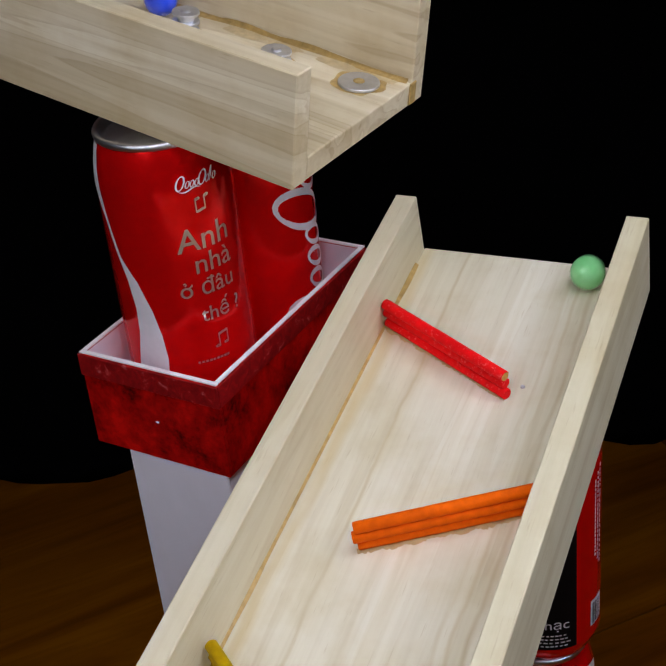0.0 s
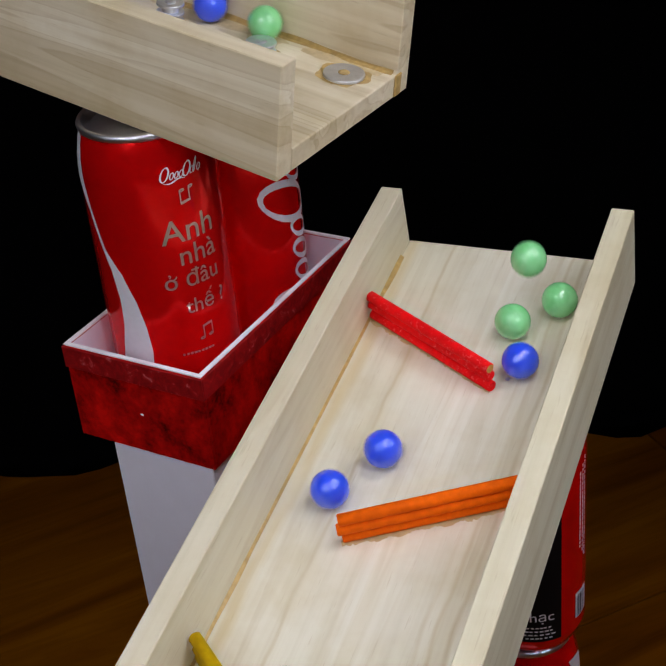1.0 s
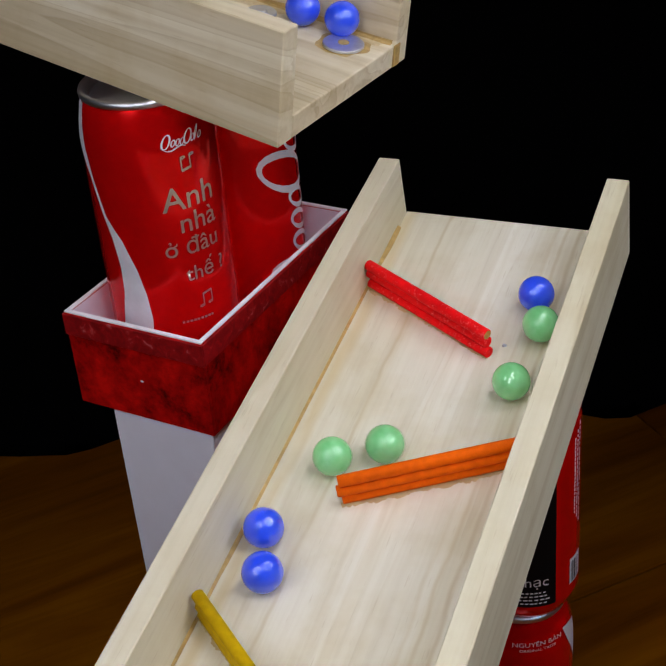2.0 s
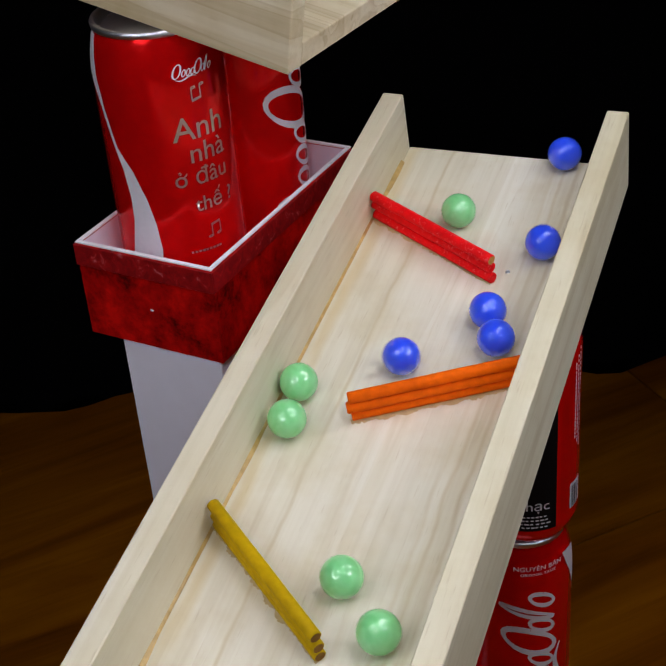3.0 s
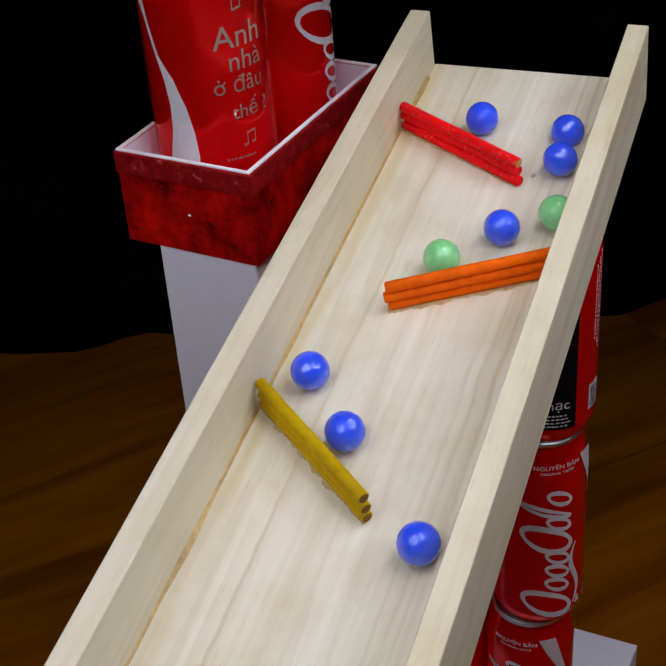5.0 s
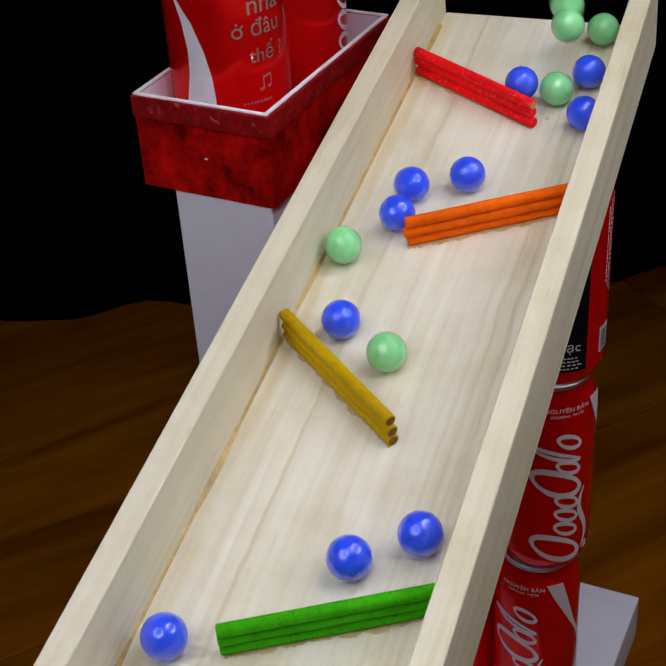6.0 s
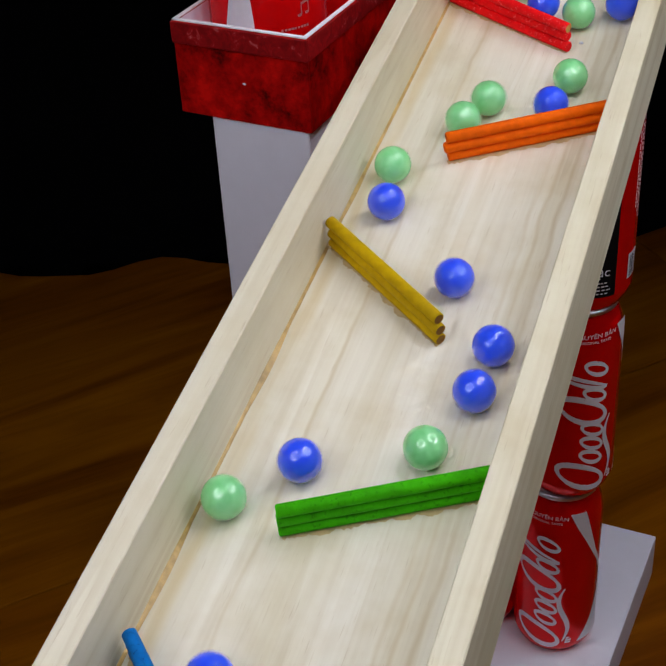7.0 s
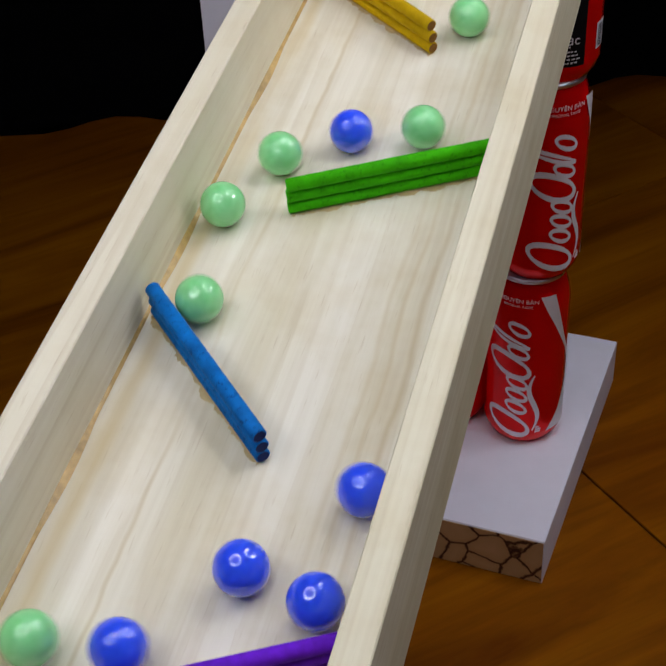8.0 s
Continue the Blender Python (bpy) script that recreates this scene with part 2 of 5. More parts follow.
def floor_wood():
    """Glazed brown tiles with a printed wood grain."""
    m, nt, b = mat_base("brown_wood_look_tile", 0.55, 0, 0.6)
    b.inputs["Specular Tint"].default_value = (1.0, 0.50, 0.08, 1)
    info = nt.nodes.new("ShaderNodeObjectInfo")
    mul = nt.nodes.new("ShaderNodeMath")
    mul.operation = "MULTIPLY"
    mul.inputs[1].default_value = 40.0
    nt.links.new(info.outputs["Random"], mul.inputs[0])
    vf, vb = coords(nt, (9, 120, 60)), coords(nt, (2.0, 16, 16))
    for mp in (vf, vb):
        nt.links.new(mul.outputs[0], mp.inputs["Location"])
    nf = noise_tex(nt, vf, 1.0, 4, 0.6, 0.4)
    nb = noise_tex(nt, vb, 1.0, 5, 0.6, 1.2)
    rb = ramp(nt, [(0.26, (0.100, 0.018, 0.0003)), (0.48, (0.225, 0.064, 0.0008)), (0.72, (0.345, 0.115, 0.0016))])
    nt.links.new(nb.outputs[0], rb.inputs[0])
    rf = ramp(nt, [(0.30, (0.62, 0.56, 0.50)), (0.55, (1, 1, 1))])
    nt.links.new(nf.outputs[0], rf.inputs[0])
    nt.links.new(mix(nt, rb.outputs[0], rf.outputs[0], 0.45, "MULTIPLY"), b.inputs["Base Color"])
    bump(nt, b, nf.outputs[0], 0.15, 0.0005)
    return m


def lamp_glow(name, strength):
    m = bpy.data.materials.new(name)
    m.use_nodes = True
    nt = m.node_tree
    nt.nodes.remove(nt.nodes["Principled BSDF"])
    e = node(nt, "ShaderNodeEmission", Color=(0.97, 0.955, 1.03, 1), Strength=strength)
    nt.links.new(e.outputs[0], nt.nodes["Material Output"].inputs["Surface"])
    return m


BOX_RED, BOX_LIP, CRACKED, TILE = box_print(), lip_print(), cracked_print(), floor_wood()


# ---- mesh helpers ----
def mesh_of(name, bm, material, smooth=False):
    me = bpy.data.meshes.new(name)
    bm.normal_update()
    bm.to_mesh(me)
    bm.free()
    for mm in (material if isinstance(material, (list, tuple)) else [material]):
        me.materials.append(mm)
    if smooth:
        for p in me.polygons:
            p.use_smooth = True
    return me


def part(name, bm, material, parent, label="", m=None, smooth=False):
    ob = new(name, mesh_of(name, bm, material, smooth))
    ob.parent = parent
    if m is not None:
        ob.matrix_local = m
    if label:
        tagged(ob, label)
    return ob


def thing(name, m, label, category, group="", kind=""):
    ob = new(name)
    ob.empty_display_size = 0.02
    ob.matrix_basis = m
    return tagged(ob, label, category, group, kind)


def block(x0, x1, y0, y1, z0, z1, bevel=0.0006, seg=1, wear=0.0):
    bm = bmesh.new()
    bmesh.ops.create_cube(bm, size=1)
    for v in bm.verts:
        v.co = Vector(((x0 + x1) / 2 + v.co.x * (x1 - x0), (y0 + y1) / 2 + v.co.y * (y1 - y0), (z0 + z1) / 2 + v.co.z * (z1 - z0)))
    if bevel:
        bmesh.ops.bevel(bm, geom=bm.edges[:], offset=bevel, segments=seg, affect="EDGES")
    return bm


def lathe(profile, seg=64):
    """A turned body about z from (radius, height) pairs."""
    bm = bmesh.new()
    rings = []
    for r, z in profile:
        if r < 1e-6:
            rings.append([bm.verts.new((0, 0, z))])
        else:
            rings.append([bm.verts.new((r * math.cos(2 * math.pi * i / seg), r * math.sin(2 * math.pi * i / seg), z)) for i in range(seg)])
    for a, b in zip(rings, rings[1:]):
        for i in range(seg):
            j = (i + 1) % seg
            if len(a) == 1 and len(b) > 1:
                bm.faces.new((a[0], b[j], b[i]))
            elif len(b) == 1 and len(a) > 1:
                bm.faces.new((a[i], a[j], b[0]))
            elif len(a) > 1:
                bm.faces.new((a[i], a[j], b[j], b[i]))
    bmesh.ops.recalc_face_normals(bm, faces=bm.faces[:])
    return bm


def rod(a, b, r, seg=14, wobble=0.0):
    """A round stick from a to b with softened ends; the ends take material 1."""
    a, b = Vector(a), Vector(b)
    length = (b - a).length
    bm = lathe([(0, 0), (r * 0.82, 0), (r, r * 0.16), (r, length * 0.33), (r * (1 + wobble), length * 0.5), (r, length * 0.7), (r, length - r * 0.16), (r * 0.82, length), (0, length)], seg)
    for f in bm.faces:
        zs = [v.co.z for v in f.verts]
        if max(zs) < 1e-6 or min(zs) > length - 1e-6:
            f.material_index = 1
        else:
            f.smooth = True
    q = (b - a).to_track_quat("Z", "Y").to_matrix().to_4x4()
    bmesh.ops.transform(bm, matrix=Matrix.Translation(a) @ q, verts=bm.verts[:])
    return bm


def wrap(bm, r, theta, z):
    """Bend flat artwork (x across, y up, metres) round a can of radius r at the angle theta and height z."""
    for v in bm.verts:
        a = theta + v.co.x / r
        rr = r + v.co.z
        v.co = Vector((rr * math.cos(a), rr * math.sin(a), z + v.co.y))
    bmesh.ops.recalc_face_normals(bm, faces=bm.faces[:])
    return bm


def writing(text, width, lift=0.00025, bold=0.0):
    """Flat mesh of a word in the built-in font, centred and scaled to a width."""
    cu = bpy.data.curves.new("word", "FONT")
    cu.body, cu.size, cu.align_x, cu.align_y = text, 1.0, "CENTER", "CENTER"
    cu.resolution_u = 3
    cu.offset = bold
    ob = bpy.data.objects.new("word", cu)
    scene.collection.objects.link(ob)
    bpy.context.view_layer.update()
    me = ob.evaluated_get(bpy.context.evaluated_depsgraph_get()).to_mesh()
    bm = bmesh.new()
    bm.from_mesh(me)
    bpy.data.objects.remove(ob)
    xs = [v.co.x for v in bm.verts]
    k = width / (max(xs) - min(xs))
    for v in bm.verts:
        v.co = Vector((v.co.x * k, v.co.y * k, lift))
    return bm


def stroke(bm, pts, width, lift=0.0003):
    """A flat ribbon through the points (x, y, relative width)."""
    rows = []
    for i, (x, y, w) in enumerate(pts):
        x0, y0, _ = pts[max(i - 1, 0)]
        x1, y1, _ = pts[min(i + 1, len(pts) - 1)]
        d = Vector((x1 - x0, y1 - y0))
        d = d.normalized() if d.length > 1e-9 else Vector((1, 0))
        n = Vector((-d.y, d.x)) * width * w / 2
        rows.append((bm.verts.new((x + n.x, y + n.y, lift)), bm.verts.new((x - n.x, y - n.y, lift))))
    for a, b in zip(rows, rows[1:]):
        bm.faces.new((a[0], a[1], b[1], b[0]))


def oval(bm, cx, cy, rx, ry, width, lean=0.3, a0=0.0, a1=6.2832, n=22):
    pts = []
    for i in range(n + 1):
        a = a0 + (a1 - a0) * i / n
        x, y = rx * math.cos(a), ry * math.sin(a)
        pts.append((cx + x + lean * y, cy + y, 0.55 + 0.55 * abs(math.cos(a - 0.5))))
    stroke(bm, pts, width)


def emblem(length, r, theta, z, parent, label, turn=0, bold=1.0):
    """Plain emblem: a sweeping tail and, as its pieces, slanted loops and two large open swashes; turn 1 runs it upward, -1 downward."""
    k = length
    w = 0.030 * k * bold

    def bent(bm):
        for v in bm.verts:
            if turn:
                v.co = Vector((-v.co.y * turn, v.co.x * turn, v.co.z))
        return wrap(bm, r, theta, z)

    bm = bmesh.new()
    tail = [(-0.46 + 0.034 * i, -0.175 - 0.035 * math.sin(i * 0.42), 0.30 + 1.0 * math.sin(math.pi * i / 15)) for i in range(16)]
    stroke(bm, [(x * k, y * k, q) for x, y, q in tail], w)
    top = part("emblem", bent(bm), CAN_WHITE, parent, label)
    for x, y, rx, ry, wide, a0, a1 in ((-0.40, 0.01, 0.085, 0.155, 1.35, 0, 6.2832), (-0.245, -0.05, 0.042, 0.072, 1.0, 0, 6.2832), (-0.135, -0.05, 0.040, 0.072, 1.0, 0, 6.2832),
                                       (-0.025, -0.05, 0.042, 0.072, 1.0, 0, 6.2832), (0.125, 0.02, 0.085, 0.155, 1.35, 0, 6.2832), (0.245, -0.05, 0.042, 0.072, 1.0, 0, 6.2832),
                                       (0.345, 0.035, 0.020, 0.160, 0.9, 0, 6.2832), (0.440, -0.05, 0.042, 0.072, 1.0, 0, 6.2832)):
        bm = bmesh.new()
        oval(bm, x * k, y * k, rx * k, ry * k, w * wide, 0.35, a0, a1)
        part("loop", bent(bm), CAN_WHITE, top)
    return top


def note_sign(size):
    bm = bmesh.new()
    s = size
    oval(bm, -0.30 * s, -0.42 * s, 0.12 * s, 0.06 * s, 0.11 * s, 0.2)
    oval(bm, 0.28 * s, -0.34 * s, 0.12 * s, 0.06 * s, 0.11 * s, 0.2)
    stroke(bm, [(-0.17 * s, -0.40 * s, 1), (-0.17 * s, 0.38 * s, 1)], 0.08 * s)
    stroke(bm, [(0.41 * s, -0.32 * s, 1), (0.41 * s, 0.48 * s, 1)], 0.08 * s)
    stroke(bm, [(-0.20 * s, 0.34 * s, 1), (0.44 * s, 0.46 * s, 1)], 0.16 * s)
    return bm


def bars(rows, width, pitch, high, words=3, upright=True):
    """Small unreadable print as plain bars of uneven length."""
    bm = bmesh.new()
    for i in range(rows):
        w = width * (0.75 + 0.25 * ((i * 7) % 5) / 4)
        x = -w / 2
        for j in range(words):
            step = w / words
            x1 = x + step * (0.58 + 0.22 * ((i * 3 + j * 5) % 4) / 3)
            stroke(bm, [(x + (x1 - x) * q / 3, -i * pitch, 1) for q in range(4)], high)
            x += step
    if not upright:
        for v in bm.verts:
            v.co = Vector((-v.co.y, v.co.x, v.co.z))
    return bm


def ribbon(r, rows, profile=()):
    """White band on a can from rows of (height, start angle, end angle) in metres and degrees."""
    bm = bmesh.new()
    grid, fine = [], []
    for (z0, a0, b0), (z1, a1, b1) in zip(rows, rows[1:]):
        fine += [(z0 + (z1 - z0) * k / 8, a0 + (a1 - a0) * k / 8, b0 + (b1 - b0) * k / 8) for k in range(8)]
    fine.append(rows[-1])
    n = max(6, int(max(abs(b - a) for _, a, b in rows) / 3.5))
    for z, a, b in fine:
        q = r
        for (r0, z0), (r1, z1) in zip(profile, profile[1:]):
            if z0 <= z < z1:
                q = r0 + (r1 - r0) * (z - z0) / (z1 - z0)
        grid.append([bm.verts.new(((q + 0.00025) * math.cos(radians(a + (b - a) * i / n)), (q + 0.00025) * math.sin(radians(a + (b - a) * i / n)), z)) for i in range(n + 1)])
    for p, q in zip(grid, grid[1:]):
        for i in range(n):
            bm.faces.new((p[i], p[i + 1], q[i + 1], q[i]))
    bmesh.ops.recalc_face_normals(bm, faces=bm.faces[:])
    return bm


# ---- the place ----
floor = tagged(new("floor", mesh_of("floor", block(-3.4, 3.4, -2.4, 4.2, -0.05, -0.003, 0), GROUT)), "dark grout bed under brown floor tiles", "floor", kind="structure")
for nm, dims in (("wall_north", (-3.46, 3.46, 4.20, 4.26, -0.05, 2.3)), ("wall_south", (-3.46, 3.46, -2.46, -2.4, -0.05, 2.3)),
                 ("wall_west", (-3.46, -3.40, -2.4, 4.20, -0.05, 2.3)), ("wall_east", (3.40, 3.46, -2.4, 4.20, -0.05, 2.3))):
    tagged(new(nm, mesh_of(nm, block(*dims, 0), CLOTH)), "wall hung with plain black cloth", "wall", kind="structure")
# added black cloth: stands in for the dark where lamp light runs out
dark_drape = bmesh.new()
rows = []
A, B = Vector((-1.90, -0.12, 0)), Vector((1.95, 1.42, 0))
for i in range(161):
    p = A + (B - A) * i / 160
    q = 0.010 * math.sin(i * 0.83) + 0.012 * noise.noise(Vector((i * 0.16, 3, 0)))
    # the foot of the cloth trails forward on the tiles in uneven folds
    trail = 0.09 + 0.02 * noise.noise(Vector((i * 0.31, 7, 0))) + 0.02 * math.sin(i * 0.83)
    rows.append([dark_drape.verts.new((p.x + 0.35 * (lean if lean < 0 else 0) * -trail - 0.3 * q, p.y + q + (lean * trail if lean < 0 else lean), z)) for lean, z in ((-1, 0.0012), (-0.6, 0.004), (-0.25, 0.012), (0, 0.06), (0.01, 0.9), (0.012, 2.25))])
for a, b in zip(rows, rows[1:]):
    for k in range(5):
        dark_drape.faces.new((a[k], b[k], b[k + 1], a[k + 1]))
bmesh.ops.solidify(dark_drape, geom=dark_drape.faces[:], thickness=0.0008)
tagged(new("backdrop", mesh_of("backdrop", dark_drape, CLOTH, True)), "plain black cloth added for the darkness the floor fades into, trailing in folds", "backdrop", kind="structure")
tagged(new("ceiling", mesh_of("ceiling", block(-3.46, 3.46, -2.46, 4.26, 2.3, 2.36, 0), CLOTH)), "dark ceiling of the unlit room", "ceiling", kind="structure")


# ---- ring lamps ----
def ring_lamp(at, target, ring, strength, flag=None):
    m = look(at, target)
    ob = thing("ring_light", Matrix.Translation((at[0], at[1], 0)), "black ring light hung from the ceiling with a glowing white ring", "lamp", "ring lights")
    local = Matrix.Translation((-at[0], -at[1], 0)) @ m

    def torus(r0, r1, z0, z1):
        return lathe([(r0, z0), (r1, z0), (r1, z1), (r0, z1), (r0, z0)], 48)
    part("glowing_ring", torus(ring - 0.013, ring + 0.013, -0.004, 0.002), lamp_glow("ring_glow", strength), ob, "glowing white ring", local)
    part("housing", torus(ring - 0.018, ring + 0.018, 0.003, 0.028), LAMP_BODY, ob, m=local)
    back = local @ Vector((0, ring, 0.02))
    part("hanger", rod((back.x, back.y, back.z), (back.x, back.y, 2.30), 0.008), [LAMP_BODY, LAMP_BODY], ob)
    # added panel, out of view, that dims the floor behind the run
    if flag:
        x0, x1, y, z0, z1 = flag
        part("shade_flag", block(x0 - at[0], x1 - at[0], y - at[1], y + 0.004 - at[1], z0, z1, 0.001), LAMP_BODY, ob, "unseen black panel added to keep the ring's light off the far floor")
    return ob


ring_lamp((0.38, -0.22, 0.95), (0.10, -0.22, 0.36), 0.220, LAMP_A, (0.14, 0.64, 0.022, 0.71, 1.08))
ring_lamp((-0.08, -0.74, 0.99), (0.04, -0.40, 0.43), 0.235, LAMP_B)


# ---- the long trough ----
trough = thing("wooden_trough", TROUGH, "long sloping trough of pale pine boards with glued rails", "marble run")
LOW = -1.0
SPLAY = 0.005       # the far rail opens slightly toward the low end


def splayed(bm):
    for v in bm.verts:
        if v.co.x < W / 2:
            v.co.x += SPLAY * v.co.y
    return bm


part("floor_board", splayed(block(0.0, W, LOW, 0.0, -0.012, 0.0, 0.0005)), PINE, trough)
part("side_rail", splayed(block(-0.0118, -0.0002, LOW, 0.0, -0.0125, H, 0.0005)), PINE_RAIL, trough)
part("side_rail", block(W + 0.0002, W + T, LOW, 0.0, -0.0125, H, 0.0005), PINE_OUT, trough)
part("end_board", block(-T - 0.005, W + T, LOW - T, LOW - 0.0002, -0.0125, H, 0.0005), PINE_RAIL, trough)


def glue_seam(x, side):
    """A thin uneven bead of dried glue along a joint."""
    bm = bmesh.new()
    rows = []
    n = 240
    for i in range(n + 1):
        y = LOW + 0.01 + (0.985 + LOW * 0 - 0.01) * i / n
        w = 0.0008 + 0.0032 * max(0, noise.noise(Vector((x * 50, y * 18, 2.0))) - 0.05)
        rows.append((bm.verts.new((x - side * 0.0005, y, 0.0011 + w * 0.4)), bm.verts.new((x + side * w * 0.6, y, 0.0006)), bm.verts.new((x + side * w, y, 0.0001))))
    for a, b in zip(rows, rows[1:]):
        for k in (0, 1):
            bm.faces.new((a[k], a[k + 1], b[k + 1], b[k]))
    bmesh.ops.recalc_face_normals(bm, faces=bm.faces[:])
    return bm


part("glue_seam", splayed(glue_seam(0.0001, 1)), GLUE, trough, "amber bead of dried glue")
part("glue_seam", glue_seam(W - 0.0001, -1), GLUE, trough, "amber bead of dried glue")
part("nail_head", lathe([(0, 0.0006), (0.0009, 0.0005), (0.0012, 0.0001), (0.0012, 0)], 12), STEEL, trough, "tiny dark nail head", Matrix.Translation((0.0809, -0.0952, 0)))


def smear(a, b, width, seed):
    """A ragged low film of glue beside a stick."""
    bm = bmesh.new()
    a, b = Vector((*a, 0)), Vector((*b, 0))
    d = (b - a)
    s = Vector((d.y, -d.x, 0)).normalized()
    if s.y > 0:
        s = -s
    rows = []
    n = 90
    for i in range(n + 1):
        p = a + d * i / n
        w = width * (0.55 + 0.8 * abs(noise.noise(Vector((i * 0.09, seed, 0)))) + 0.25 * noise.noise(Vector((i * 0.7, seed, 5))))
        rows.append((bm.verts.new(p + Vector((0, 0, 0.0005))), bm.verts.new(p + s * w + Vector((0, 0, 0.00012)))))
    for u, v in zip(rows, rows[1:]):
        bm.faces.new((u[0], u[1], v[1], v[0]))
    bmesh.ops.recalc_face_normals(bm, faces=bm.faces[:])
    return bm


def barrier(a, b, color, label, seed, end, loose=0.0003):
    """Three dyed round sticks glued one on another across the trough."""
    ob = thing("stick_barrier", TROUGH, label, "barrier", "stick barriers")
    r = 0.0028
    a, b = Vector((*a, 0)), Vector((*b, 0))
    d = (b - a).normalized()
    side = Vector((-d.y, d.x, 0))
    rnd = random.Random(seed)
    for k in range(3):
        o = side * rnd.uniform(-loose, loose)
        e = d * rnd.uniform(-0.0010, 0.0010)
        z = Vector((0, 0, r + 0.0002 + k * 0.00548))
        part("stick", rod(a + o + e + z, b + o + e + z, r, 16, 0.02), [color, end if k == 2 or end in (STICK_END_DARK, BLUE_END) else color], ob)
    at_wall = a + Vector((0.0012, -0.0016, 0)) if a.x < 0.01 else b + Vector((-0.0010, -0.0018, 0))
    lump = lathe([(0, 0.0052), (0.0008, 0.0049), (0.0015, 0.0036), (0.0019, 0.0018), (0.0024, 0.0003), (0.0026, 0)], 14)
    for v in lump.verts:
        v.co *= 1 + 0.3 * noise.noise(v.co * 600 + Vector((seed, 0, 0)))
    part("glue_lump", lump, STAIN, ob, "brown lump of dried glue in the corner", Matrix.Translation(at_wall), True)
    part("glue_film", smear(a.xy, b.xy, 0.0050, seed), FILM, ob, "ragged film of dried glue")
    return ob


barrier((0.0012, -0.0640), (0.0758, -0.1038), RED_STICK, "three bright red dyed sticks stacked across the trough", 1, STICK_END, 0.0007)
barrier((0.0365, -0.2080), (0.1108, -0.1668), ORANGE_STICK, "three orange dyed sticks stacked across the trough", 2, ORANGE_STICK)
barrier((0.0012, -0.2790), (0.0675, -0.3312), YELLOW_STICK, "three mustard yellow dyed sticks stacked across the trough", 3, STICK_END_DARK, 0.0006)
barrier((0.0345, -0.4425), (0.1108, -0.4042), GREEN_STICK, "three green dyed sticks stacked across the trough", 4, GREEN_STICK)
barrier((0.0012, -0.5050), (0.0615, -0.5635), BLUE_STICK, "three blue dyed sticks stacked across the trough", 5, BLUE_END)
barrier((0.0365, -0.6665), (0.1108, -0.6290), PURPLE_STICK, "three purple dyed sticks stacked across the trough", 6, PURPLE_STICK)

# ---- the upper trough ----
upper = thing("upper_wooden_trough", UPPER, "short sloping trough of brown-grained boards with washers", "marble run")
UL = 0.46
part("floor_board", block(T, T + UW, 0.0 - UL, 0.0, 0.0002, 0.0121, 0.0005), PAULOWNIA, upper)
part("side_rail", block(0, T - 0.0002, -UL, 0.0, 0.0, 0.0567, 0.0005), PAULOWNIA_2, upper)
part("side_rail", block(T + UW + 0.0002, 2 * T + UW, -UL, 0.0, 0.0, 0.0567, 0.0005), PAULOWNIA, upper)
part("end_board", block(0, 2 * T + UW, -UL - T, -UL - 0.0002, 0.0, 0.0567, 0.0005), PAULOWNIA_2, upper)


def puddle(cx, cy, r, seed, z):
    bm = bmesh.new()
    c = bm.verts.new((cx, cy, z + 0.0006))
    ring = []
    for i in range(28):
        a = 2 * math.pi * i / 28
        q = r * (1 + 0.35 * noise.noise(Vector((math.cos(a) * 1.6, math.sin(a) * 1.6, seed))))
        ring.append(bm.verts.new((cx + q * math.cos(a), cy + q * math.sin(a), z + 0.0001)))
    for i in range(28):
        bm.faces.new((c, ring[i], ring[(i + 1) % 28]))
    return bm


def washer_mesh(ro, ri, h):
    return lathe([(ri, 0), (ro, 0), (ro, h * 0.8), (ro - 0.0003, h), (ri + 0.0003, h), (ri, h * 0.8), (ri, 0)], 40)


def washer_peg(x, y, count, radius, label):
    """Washers stacked on a screw in the trough floor."""
    ob = thing("washer_peg", UPPER @ Matrix.Translation((x, y, 0.0121)), label, "washer", "washer pegs")
    z = 0.0006
    for i in range(count):
        wide = i % 2 == 0
        h = 0.0014 if wide else 0.0034
        rr = radius if wide else radius * 0.62
        part("washer", washer_mesh(rr, 0.0024, h), STEEL, ob, m=Matrix.Translation((0, 0, z)), smooth=False)
        z += h
    part("screw_head", lathe([(0, z + 0.0009), (0.0018, z + 0.0008), (0.0029, z + 0.0002), (0.0029, 0)], 20), STAIN if count == 1 else STEEL, ob)
    part("glue_spot", puddle(0.0004, -0.0004, radius * 1.28, count * 3.3, -0.0001 + 0.0002), GLUE, ob, "ring of amber glue")
    return ob


washer_peg(0.0882, -0.0200, 1, 0.0105, "flat zinc washer glued over a screw on the upper trough")
washer_peg(0.0830, -0.0660, 3, 0.0078, "low spool of zinc washers on the upper trough")
washer_peg(0.0830, -0.1230, 5, 0.0072, "tall spool of zinc washers on the upper trough")


